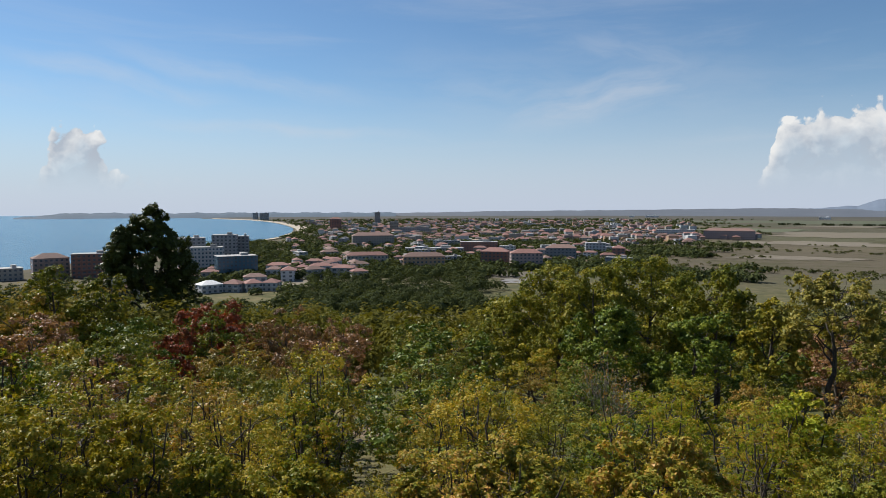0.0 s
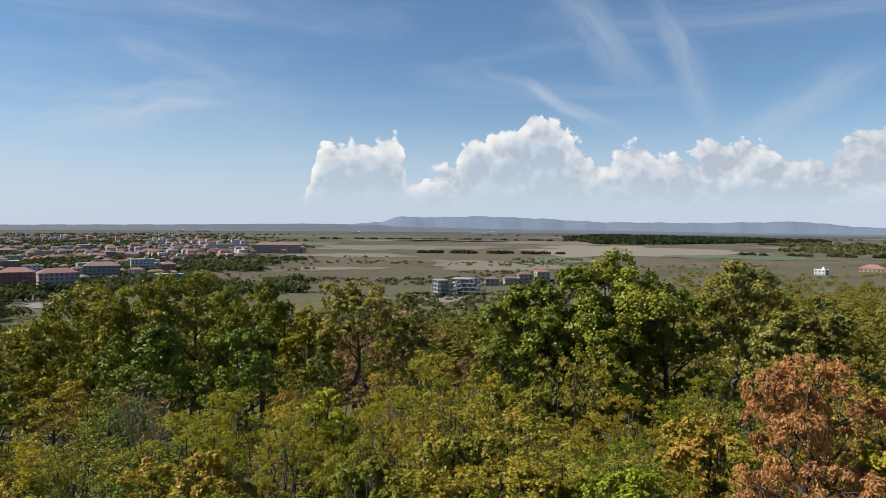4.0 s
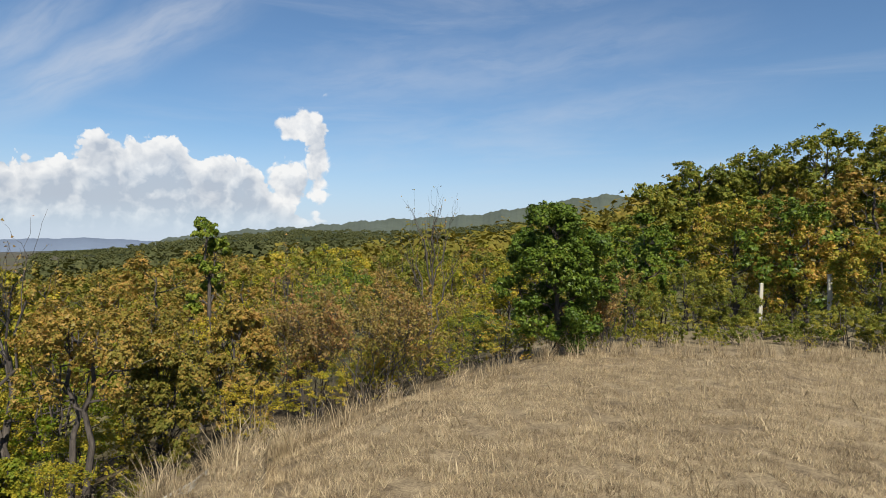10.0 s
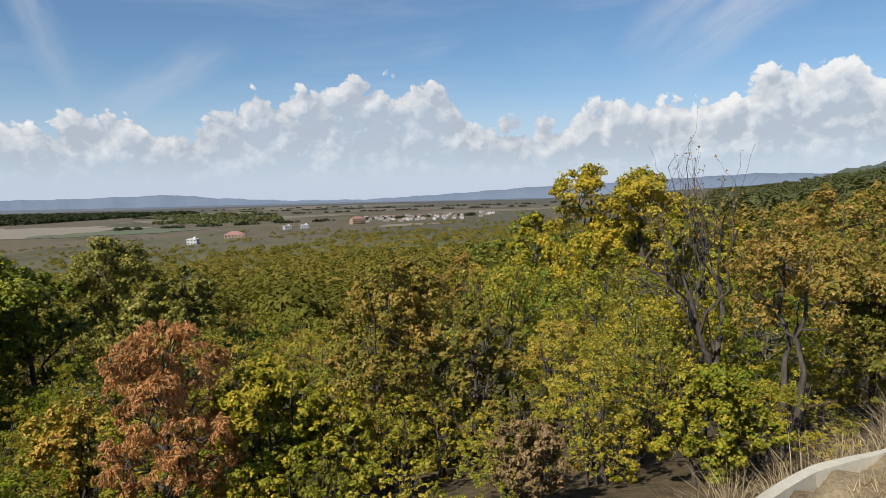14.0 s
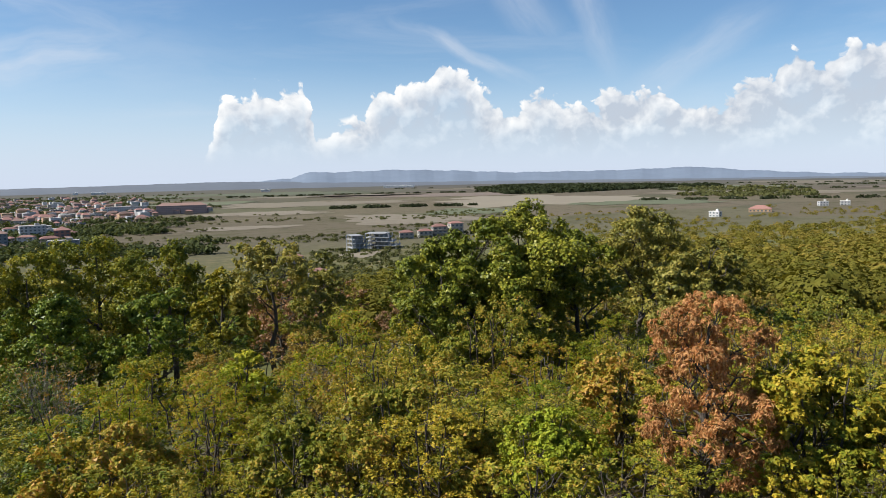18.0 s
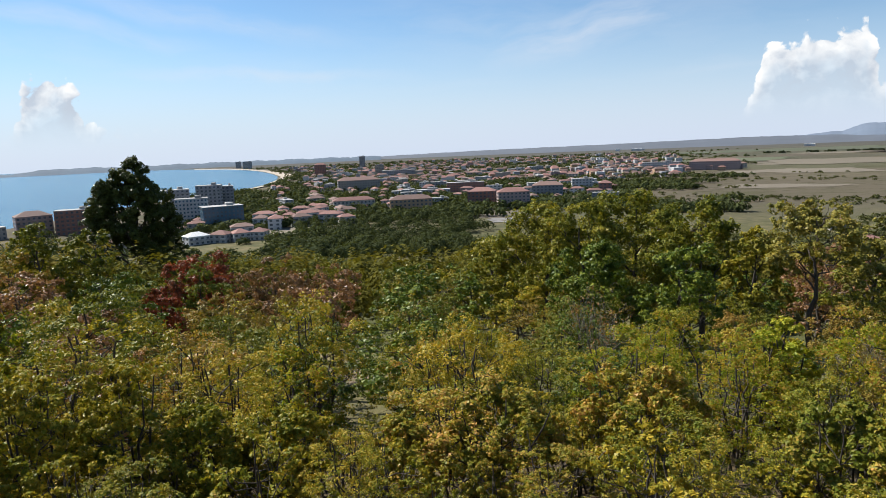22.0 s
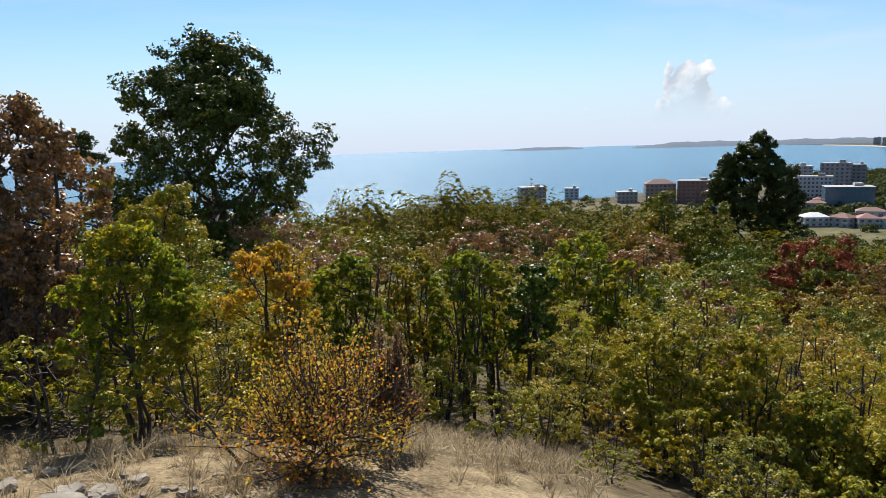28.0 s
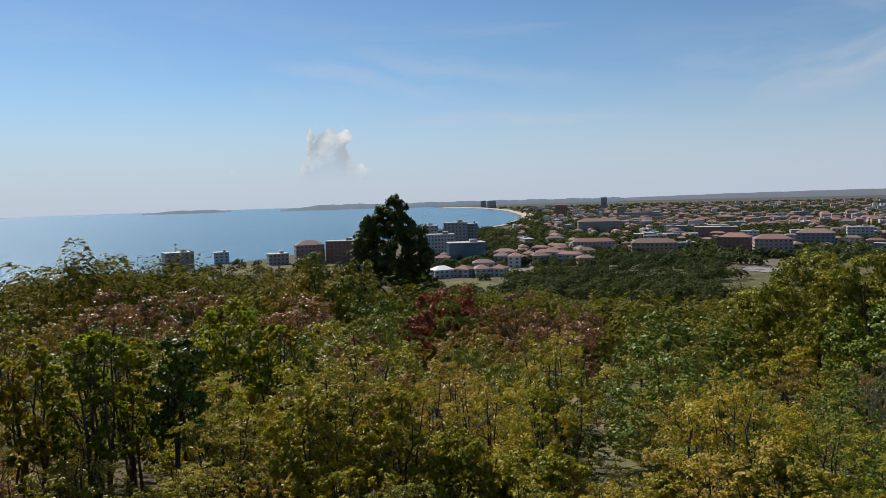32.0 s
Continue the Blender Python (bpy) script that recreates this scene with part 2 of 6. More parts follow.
def leaf_material(name, stops, patch=1.2, through=0.24, rough=0.42, gloss=0.1, single=0.8):
    """Foliage: each leaf takes its own colour from the stops, drifting branch by branch and tree by tree."""
    m, g = material(name)
    geo = g.node("ShaderNodeNewGeometry")
    spot = g.noise(g.node("ShaderNodeTexCoord").outputs["Object"], patch, 2.0)
    tree = g.node("ShaderNodeObjectInfo").outputs["Random"]
    own = geo.outputs["Random Per Island"]
    fac = g.math("ADD", g.math("MULTIPLY_ADD", own, single, 0.5 * (0.8 - single)), g.math("MULTIPLY", g.math("SUBTRACT", spot, 0.5), 1.5))
    fac = g.math("ADD", fac, g.math("MULTIPLY_ADD", tree, 0.4, -0.1), clamp=True)
    col = g.ramp(fac, [(p, [min(0.6, c * k) for c, k in zip(q, LEAF_GAIN)]) for p, q in stops])
    d = g.node("ShaderNodeBsdfPrincipled", {"Base Color": col, "Roughness": rough, "Specular IOR Level": gloss}).outputs[0]
    bright = g.mix(1.0, col, (1.3, 1.2, 0.5), "MULTIPLY")
    t = g.node("ShaderNodeBsdfTranslucent", {0: bright}).outputs[0]
    g.node("ShaderNodeOutputMaterial", {0: g.node("ShaderNodeMixShader", {0: through, 1: d, 2: t}).outputs[0]})
    return m


def bark_material(name, dark, light):
    m, g = material(name)
    p = g.node("ShaderNodeTexCoord").outputs["Object"]
    s = g.node("ShaderNodeMapping", {"Vector": p, "Scale": (14, 14, 3)}).outputs[0]
    n = g.noise(s, 2.0, 5.0, 0.6)
    finish(g, g.ramp(n, ((0.3, dark), (0.7, light))), 0.9, n, 0.6, 0.02)
    return m


def plain_material(name, color, rough=0.8, vary=0.25, scale=0.6):
    """A painted or rendered surface with stains at two scales and a shade of its own for each building."""
    m, g = material(name)
    p = g.node("ShaderNodeNewGeometry").outputs["Position"]
    n = g.math("ADD", g.math("MULTIPLY", g.noise(p, scale, 3.0), 0.6), g.math("MULTIPLY", g.noise(p, scale * 9, 3.0), 0.4))
    n = g.math("ADD", n, g.math("MULTIPLY_ADD", g.node("ShaderNodeObjectInfo").outputs["Random"], 0.5, -0.25))
    lo, hi = [c * (1 - vary) for c in color], [min(0.9, c * (1 + vary)) for c in color]
    finish(g, g.ramp(n, ((0.2, lo), (0.8, hi))), rough)
    return m


OLIVE = ((0.0, (0.045, 0.06, 0.012)), (0.4, (0.085, 0.10, 0.018)), (0.7, (0.135, 0.128, 0.022)), (1.0, (0.2, 0.155, 0.036)))
LEAF = {
    "green": leaf_material("green_leaves", OLIVE),
    "dark": leaf_material("dark_green_leaves", ((0.0, (0.022, 0.04, 0.008)), (0.5, (0.04, 0.065, 0.012)), (1.0, (0.09, 0.11, 0.02))), through=0.1, gloss=0.14),
    "yellow": leaf_material("yellow_green_leaves", ((0.0, (0.055, 0.075, 0.012)), (0.5, (0.12, 0.115, 0.018)), (1.0, (0.21, 0.165, 0.03)))),
    "bronze": leaf_material("bronze_leaves", ((0.0, (0.05, 0.056, 0.016)), (0.5, (0.095, 0.082, 0.026)), (1.0, (0.155, 0.10, 0.042)))),
    "red": leaf_material("russet_leaves", ((0.0, (0.11, 0.075, 0.045)), (0.4, (0.19, 0.095, 0.06)), (1.0, (0.30, 0.18, 0.125)))),
    "crimson": leaf_material("crimson_leaves", ((0.0, (0.05, 0.03, 0.022)), (0.5, (0.10, 0.03, 0.025)), (1.0, (0.17, 0.042, 0.036)))),
    "orange": leaf_material("orange_leaves", ((0.0, (0.11, 0.11, 0.022)), (0.5, (0.20, 0.155, 0.03)), (1.0, (0.27, 0.14, 0.05))), through=0.56),
    "grey": leaf_material("grey_green_leaves", ((0.0, (0.045, 0.055, 0.022)), (0.5, (0.085, 0.092, 0.034)), (1.0, (0.15, 0.135, 0.05)))),
    "glossy": leaf_material("glossy_green_leaves", ((0.0, (0.032, 0.048, 0.009)), (0.5, (0.062, 0.078, 0.013)), (1.0, (0.125, 0.13, 0.024))), through=0.14, gloss=0.16),
    "gold": leaf_material("gold_olive_leaves", ((0.0, (0.04, 0.054, 0.012)), (0.5, (0.08, 0.09, 0.018)), (1.0, (0.15, 0.135, 0.03)))),
    "olive": leaf_material("olive_leaves", ((0.0, (0.035, 0.05, 0.012)), (0.5, (0.065, 0.08, 0.02)), (1.0, (0.13, 0.12, 0.03)))),
    "wine": leaf_material("wine_leaves", ((0.0, (0.055, 0.044, 0.032)), (0.5, (0.10, 0.06, 0.048)), (1.0, (0.16, 0.095, 0.075))), through=0.22, gloss=0.2),
    "hazel": leaf_material("hazel_leaves", ((0.0, (0.05, 0.085, 0.014)), (0.4, (0.09, 0.12, 0.018)), (0.7, (0.14, 0.135, 0.03)), (1.0, (0.165, 0.108, 0.042))), through=0.56),
    "amber": leaf_material("amber_leaves", ((0.0, (0.11, 0.12, 0.034)), (0.5, (0.21, 0.16, 0.045)), (1.0, (0.17, 0.07, 0.048))), through=0.5),
    "lemon": leaf_material("lemon_leaves", ((0.0, (0.25, 0.24, 0.03)), (1.0, (0.45, 0.38, 0.04)))),
    "lime": leaf_material("lime_leaves", ((0.0, (0.09, 0.125, 0.018)), (0.5, (0.14, 0.165, 0.025)), (1.0, (0.24, 0.22, 0.035)))),
    "fawn": leaf_material("fawn_leaves", ((0.0, (0.07, 0.055, 0.04)), (1.0, (0.17, 0.125, 0.095)))),
    "bronzegreen": leaf_material("bronze_green_leaves", ((0.0, (0.05, 0.07, 0.014)), (0.45, (0.10, 0.105, 0.022)), (0.8, (0.165, 0.13, 0.032)), (1.0, (0.21, 0.13, 0.055)))),
    "thorn": leaf_material("thorn_leaves", ((0.0, (0.08, 0.075, 0.03)), (0.6, (0.115, 0.085, 0.045)), (1.0, (0.15, 0.08, 0.05)))),
    "oak": leaf_material("deep_green_oak_leaves", ((0.0, (0.016, 0.026, 0.007)), (0.6, (0.03, 0.042, 0.01)), (1.0, (0.06, 0.07, 0.016))), through=0.08),
    "needle": leaf_material("pine_needles", ((0.0, (0.014, 0.022, 0.009)), (1.0, (0.035, 0.045, 0.016))), through=0.1),
}
BARK = bark_material("bark", (0.03, 0.025, 0.02), (0.10, 0.082, 0.065))
PALE_BARK = bark_material("pale_bark", (0.16, 0.14, 0.12), (0.36, 0.33, 0.29))


def ground_material():
    m, g = material("hill_and_plain")
    p = g.node("ShaderNodeNewGeometry").outputs["Position"]
    sep = g.node("ShaderNodeSeparateXYZ", {0: p})
    r = g.node("ShaderNodeVectorMath", {0: p}, operation="LENGTH").outputs["Value"]
    # dry turf and bare soil on the hilltop
    fine, mid = g.noise(p, 38.0, 4.0, 0.7), g.noise(p, 1.3, 5.0, 0.6)
    tuft = g.noise(p, 5.5, 3.0, 0.6, 0.6)
    turf = g.ramp(g.math("ADD", g.math("MULTIPLY", fine, 0.42), g.math("ADD", g.math("MULTIPLY", mid, 0.26), g.math("MULTIPLY", tuft, 0.32))),
                  ((0.38, (0.08, 0.057, 0.034)), (0.46, (0.175, 0.13, 0.077)), (0.54, (0.28, 0.215, 0.126)), (0.66, (0.42, 0.335, 0.20))))
    # forest floor, scrub, then fields of the plain
    scrub = g.ramp(g.noise(p, 0.09, 6.0, 0.65), ((0.3, (0.05, 0.06, 0.022)), (0.5, (0.10, 0.10, 0.04)), (0.7, (0.20, 0.16, 0.08))))
    s = g.node("ShaderNodeMapping", {"Vector": p, "Rotation": (0, 0, radians(33)), "Scale": (0.0022, 0.0045, 0.001)}).outputs[0]
    cell = g.node("ShaderNodeTexVoronoi", {"Vector": s, "Scale": 1.0, "Randomness": 0.8}).outputs["Color"]
    tone = g.node("ShaderNodeSeparateColor", {0: cell}).outputs[0]
    # field tones lie close together, standing in for haze
    fields = g.ramp(tone, ((0.0, (0.105, 0.094, 0.07)), (0.25, (0.135, 0.118, 0.086)), (0.45, (0.105, 0.108, 0.068)), (0.65, (0.16, 0.138, 0.10)), (0.8, (0.115, 0.10, 0.082)), (1.0, (0.09, 0.096, 0.062))))
    fields = g.mix(g.smooth(g.noise(p, 0.012, 6.0, 0.7), 0.5, 0.7), fields, (0.078, 0.08, 0.042))
    fields = g.mix(g.smooth(g.noise(p, 0.05, 5.0, 0.75), 0.52, 0.66), fields, (0.07, 0.068, 0.04))
    # haze painted in: fields turn blue-grey the farther they lie
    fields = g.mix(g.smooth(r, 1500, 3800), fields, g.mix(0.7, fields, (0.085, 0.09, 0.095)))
    high = g.smooth(sep.outputs[2], -16, -6)
    wood = g.ramp(g.noise(p, 0.05, 6.0, 0.7), ((0.35, (0.022, 0.035, 0.012)), (0.65, (0.06, 0.07, 0.025))))
    fields = g.mix(high, fields, wood)
    fields = g.mix(1.0, fields, (0.84, 0.80, 0.74), "MULTIPLY")
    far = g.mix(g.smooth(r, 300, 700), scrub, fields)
    litter = g.ramp(g.noise(p, 6.0, 6.0, 0.7), ((0.3, (0.035, 0.028, 0.016)), (0.55, (0.10, 0.075, 0.042)), (0.75, (0.18, 0.14, 0.08))))
    turf = g.mix(g.smooth(g.math("ADD", sep.outputs[2], g.math("MULTIPLY", mid, 0.5)), -1.85, -2.35), turf, litter)
    near = g.mix(g.smooth(r, 13, 26), turf, scrub)
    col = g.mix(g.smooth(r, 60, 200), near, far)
    off = g.node("ShaderNodeVectorMath", {0: p, 1: (3.3, -28.4, 9.6)}, operation="ADD").outputs[0]
    reach = g.node("ShaderNodeVectorMath", {0: g.node("ShaderNodeVectorMath", {0: off, 1: (0.78, 0.4, 0.0)}, operation="MULTIPLY").outputs[0]}, operation="LENGTH").outputs["Value"]
    bare = g.smooth(g.math("ADD", reach, g.math("MULTIPLY", g.math("SUBTRACT", mid, 0.5), 1.6)), 1.25, 0.7)
    soil = g.ramp(g.noise(p, 3.0, 6.0, 0.7), ((0.35, (0.10, 0.072, 0.05)), (0.65, (0.27, 0.205, 0.145))))
    col = g.mix(bare, col, soil)
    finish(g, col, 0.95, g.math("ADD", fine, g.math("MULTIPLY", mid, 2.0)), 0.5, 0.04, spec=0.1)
    return m


def sea_material():
    m, g = material("sea_water")
    p = g.node("ShaderNodeNewGeometry").outputs["Position"]
    w = g.math("ADD", g.noise(p, 0.35, 4.0, 0.6), g.math("MULTIPLY", g.noise(p, 0.02, 3.0, 0.6), 3.0))
    col = g.ramp(g.noise(p, 0.0016, 3.0), ((0.35, (0.02, 0.10, 0.17)), (0.65, (0.03, 0.13, 0.20))))
    finish(g, col, 0.22, w, 0.5, 1.5, spec=0.3)
    return m


GROUND, SEA = ground_material(), sea_material()

# ---- land ----
RADII = (0, 2.5, 5, 8, 12, 20, 30, 60, 100, 200, 400, 800, 1500, 5000)
# ground heights along headings
LAND = {
    -180: (-1.6, -1.6, -1.6, -1.7, -1.8, -2, -2, -2, -2, -2, -2, -2, -2, -2),
    -100: (-1.6, -1.6, -1.7, -2.0, -2.7, -4, -5.5, -9, -15, -32, -55, -63, -64, -66),
    -72: (-1.6, -1.62, -2.0, -3.0, -4.0, -5.6, -7.2, -11, -17, -40, -60, -63, -64, -66),
    -45: (-1.6, -1.65, -2.3, -3.5, -4.6, -6.2, -7.8, -11.0, -16.5, -40, -59, -59, -64, -66),
    -22: (-1.6, -1.7, -2.7, -4.1, -5.4, -7.6, -9.4, -13.6, -20, -43, -59, -59, -60, -60),
    0: (-1.6, -1.7, -3.0, -4.4, -5.8, -7.8, -9.9, -14.5, -21, -43, -59, -59, -59, -59),
    30: (-1.6, -1.7, -3.0, -4.3, -5.5, -7.3, -9.2, -14, -20, -38, -57, -59, -59, -59),
    55: (-1.6, -1.7, -2.9, -4.1, -5.1, -6.9, -8.6, -13, -18, -28, -45, -57, -59, -59),
    75: (-1.6, -1.7, -2.8, -3.9, -4.8, -6.5, -8.2, -12.5, -17, -24, -34, -47, -55, -59),
    95: (-1.6, -1.65, -2.5, -3.5, -4.3, -5.8, -7.2, -11, -15, -20, -28, -38, -48, -57),
    112: (-1.6, -1.6, -2.2, -3.0, -3.7, -4.8, -6, -9, -11, -12, -14, -14, -5, 0),
    119: (-1.6, -1.6, -1.62, -2.7, -3.2, -4.2, -5, -7, -8, -8, -6, 2, 20, 30),
    127: (-1.6, -1.6, -1.6, -2.2, -2.8, -3.5, -4.5, -6, -7, -7, -4, 8, 44, 50),
    137: (-1.6, -1.6, -1.6, -1.62, -2.4, -3.2, -4, -4, -5, -4, 0, 10, 46, 52),
    148: (-1.6, -1.6, -1.6, -1.6, -1.7, -2.6, -3, -3, -2, 0, 6, 26, 70, 80),
    165: (-1.6, -1.6, -1.6, -1.58, -1.55, -2.2, -2.6, 1, 7, 16, 30, 60, 110, 120),
    180: (-1.6, -1.6, -1.6, -1.7, -1.8, -2, -2, -2, -2, -2, -2, -2, -2, -2),
}
LAND_AZ = sorted(LAND)
LAND_Z = np.array([LAND[a] for a in LAND_AZ])
LOG_R = np.log(np.array(RADII) + 3.0)


RIM_AZ, RIM_R = (95, 105, 113, 117, 121, 125, 130, 137, 148, 165, 174, 180), (2.4, 3.4, 4.5, 4.9, 5.5, 6.6, 7.8, 9.8, 11.8, 13.4, 14.6, 15)


def rim(az):
    return np.interp(az, RIM_AZ, RIM_R)


def ground_z(x, y):
    """Height of the ground, for numbers or arrays."""
    x, y = np.asarray(x, float), np.asarray(y, float)
    r, az = np.hypot(x, y), np.degrees(np.arctan2(x, y))
    i = np.clip(np.searchsorted(LAND_AZ, az) - 1, 0, len(LAND_AZ) - 2)
    a0, a1 = np.take(LAND_AZ, i), np.take(LAND_AZ, i + 1)
    u = (az - a0) / (a1 - a0)
    j = np.clip(np.searchsorted(RADII, r, side="right") - 1, 0, len(RADII) - 2)
    v = np.clip((np.log(r + 3.0) - LOG_R[j]) / (LOG_R[j + 1] - LOG_R[j]), 0, 1)
    z = (LAND_Z[i, j] * (1 - v) + LAND_Z[i, j + 1] * v) * (1 - u) + (LAND_Z[i + 1, j] * (1 - v) + LAND_Z[i + 1, j + 1] * v) * u
    level = np.clip((rim(az) + 0.3 - r) / 0.4, 0, 1) * (az > 98)
    z = np.where((az > 98) & (az < 126), np.maximum(z, z * (1 - level) - 1.6 * level), z)
    near = np.clip((r - 4) / 25, 0, 1) * np.clip((500 - r) / 300, 0, 1)
    z = z + near * (0.35 * np.sin(x * 0.31 + 1.3 * np.sin(y * 0.17)) + 0.3 * np.sin(y * 0.27 + 0.6))
    return z + np.where(bay(x, y) > 0, -4.0 * np.clip(bay(x, y) / 60, 0, 1), 0)


# the bay: shore points as heading and distance, seaward side within
SHORE = [(-130, 420), (-95, 430), (-70, 470), (-50, 560), (-38, 640), (-30, 760), (-24, 930), (-19, 1080), (-15.5, 1180), (-13.6, 1330),
         (-12.5, 1560), (-12.3, 1750), (-12.9, 2050), (-14.2, 2500), (-16.2, 2950), (-19, 3300), (-24, 3700), (-30, 4300), (-33, 4990), (-130, 4990)]
SHORE_XY = np.array([heading(a)[:2] for a, d in SHORE]) * np.array([[d] for a, d in SHORE])


def bay(x, y):
    """Distance from the shore line, positive over water."""
    px, py = np.asarray(x, float), np.asarray(y, float)
    inside, best = np.zeros(px.shape, bool), np.full(px.shape, 1e9)
    for (ax, ay), (bx, by) in zip(SHORE_XY, np.roll(SHORE_XY, -1, 0)):
        t = np.clip(((px - ax) * (bx - ax) + (py - ay) * (by - ay)) / ((bx - ax) ** 2 + (by - ay) ** 2), 0, 1)
        best = np.minimum(best, np.hypot(px - ax - t * (bx - ax), py - ay - t * (by - ay)))
        cross = ((ay > py) != (by > py)) & (px < (bx - ax) * (py - ay) / (by - ay if by != ay else 1e-9) + ax)
        inside ^= cross
    return np.where(inside, best, -best)


def mesh_from(name, verts, faces, mat=None, smooth=False):
    """A mesh from arrays: verts n x 3, faces n x 3 or n x 4."""
    verts, faces = np.asarray(verts, np.float32), np.asarray(faces, np.int32)
    me = bpy.data.meshes.new(name)
    n, k = faces.shape
    me.vertices.add(len(verts)), me.loops.add(n * k), me.polygons.add(n)
    me.vertices.foreach_set("co", verts.ravel())
    me.loops.foreach_set("vertex_index", faces.ravel())
    me.polygons.foreach_set("loop_start", np.arange(0, n * k, k, dtype=np.int32))
    me.polygons.foreach_set("use_smooth", np.full(n, bool(smooth)))
    me.update()
    if mat:
        me.materials.append(mat)
    return me


def make_ground():
    az = np.radians(np.concatenate([np.arange(-180, -96, 4.0), np.arange(-96, 176, 0.5), np.arange(176, 180, 2.0)]))
    rad = np.concatenate([[0.0], np.arange(1, 14, 0.35), np.geomspace(14, 4985, 105)])
    a, r = np.meshgrid(az, rad, indexing="ij")
    x, y = r * np.sin(a), r * np.cos(a)
    z = ground_z(x, y)
    n, m = a.shape
    idx = np.arange(n * m).reshape(n, m)
    nxt = np.roll(idx, -1, 0)
    quads = np.stack([idx[:, :-1], idx[:, 1:], nxt[:, 1:], nxt[:, :-1]], -1).reshape(-1, 4)
    verts = np.stack([x, y, z], -1).reshape(-1, 3)
    verts = np.vstack([verts, [[0, 0, -1.6]]])
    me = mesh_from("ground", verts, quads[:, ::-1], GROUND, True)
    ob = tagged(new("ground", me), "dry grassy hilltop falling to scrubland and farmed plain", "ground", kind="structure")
    return ob


make_ground()
ring = [heading(a) * 4990 for a in np.linspace(-140, 10, 60)]
sea_me = bpy.data.meshes.new("sea")
sea_me.from_pydata([(0, 0, SEA_Z)] + [(v.x, v.y, SEA_Z) for v in ring], [], [(0, i + 1, i) for i in range(1, 60)])
sea_me.materials.append(SEA)
tagged(new("water", sea_me), "blue sea of a wide bay glinting in the sun", "sea", kind="structure")

# ---- plants ----
RNG = np.random.default_rng(7)


def part(name, me, parent, label=""):
    ob = new(name, me)
    ob.parent = parent
    return tagged(ob, label)


def tubes(paths, sides=5):
    """Tapered tubes: each path is a list of (x, y, z, radius)."""
    vs, fs, base = [], [], 0
    ang = np.linspace(0, 2 * math.pi, sides, endpoint=False)
    for path in paths:
        p = np.asarray(path, float)
        d = np.gradient(p[:, :3], axis=0)
        d /= np.linalg.norm(d, axis=1)[:, None] + 1e-9
        ref = np.where(np.abs(d[:, 2:3]) > 0.9, [[1.0, 0, 0]], [[0, 0, 1.0]])
        u = np.cross(d, ref)
        u /= np.linalg.norm(u, axis=1)[:, None] + 1e-9
        w = np.cross(d, u)
        ring = p[:, None, :3] + p[:, None, 3:4] * (u[:, None] * np.cos(ang)[None, :, None] + w[:, None] * np.sin(ang)[None, :, None])
        vs.append(ring.reshape(-1, 3))
        n = len(p)
        i = np.arange(n - 1)[:, None] * sides + np.arange(sides)[None]
        j = np.arange(n - 1)[:, None] * sides + (np.arange(sides)[None] + 1) % sides
        fs.append(np.stack([i, j, j + sides, i + sides], -1).reshape(-1, 4) + base)
        base += n * sides
    return np.vstack(vs), np.vstack(fs)


def leaves(points, outward, size, rng, droop=0.0, slim=0.42, fold=False, loose=0.5):
    """One leaf at each point, facing more or less outward: a pointed triangle, or a folded pair of them."""
    n = len(points)
    nor = outward + rng.normal(0, loose, (n, 3)) + [0, 0, 0.3]
    nor /= np.linalg.norm(nor, axis=1)[:, None] + 1e-9
    along = rng.normal(0, 1, (n, 3)) + [0, 0, -droop]
    along -= nor * (along * nor).sum(1)[:, None]
    along /= np.linalg.norm(along, axis=1)[:, None] + 1e-9
    side = np.cross(nor, along)
    s = size * rng.uniform(0.65, 1.3, (n, 1))
    if not fold:
        v = np.stack([points - along * s * 0.45 + side * s * slim * 1.1, points + along * s * 0.6, points - along * s * 0.45 - side * s * slim * 1.1], 1)
        return v.reshape(-1, 3), np.arange(3 * n).reshape(-1, 3)
    v = np.empty((n, 4, 3))
    v[:, 0] = points - along * s * 0.5
    v[:, 1] = points + side * s * slim + nor * s * 0.12
    v[:, 2] = points + along * s * 0.5
    v[:, 3] = points - side * s * slim + nor * s * 0.12
    b = np.arange(n)[:, None] * 4
    f = np.concatenate([b + [0, 1, 2], b + [0, 2, 3]], 1).reshape(-1, 3)
    return v.reshape(-1, 3), f


def branch(a, b, r0, r1, rng, n=5, wander=0.06):
    a, b = np.asarray(a, float), np.asarray(b, float)
    t = np.linspace(0, 1, n)[:, None]
    p = a + (b - a) * t
    k = np.linalg.norm(b - a) * wander
    p[1:-1] += rng.normal(0, k, (n - 2, 3))
    return np.hstack([p, r0 + (r1 - r0) * t])


def unit(v):
    return v / (np.linalg.norm(v, axis=-1, keepdims=True) + 1e-9)


def fork(a, d, length, r, rng, depth, spread, rise, paths):
    """A bare branch that splits again and again, each piece turning upward."""
    d = unit(d + rng.normal(0, 0.12, 3) + [0, 0, rise])
    b = a + d * length
    paths.append(branch(a, b, r, r * 0.55, rng, 5, 0.05))
    if depth == 0:
        return
    for k in range(rng.integers(3, 6)):
        t = rng.uniform(0.35, 1.0)
        side = unit(np.cross(d, rng.normal(0, 1, 3)))
        fork(a + (b - a) * t, unit(d + side * spread), length * rng.uniform(0.5, 0.78), max(0.0025, r * (1 - 0.4 * t) * 0.55), rng, depth - 1, spread, rise, paths)


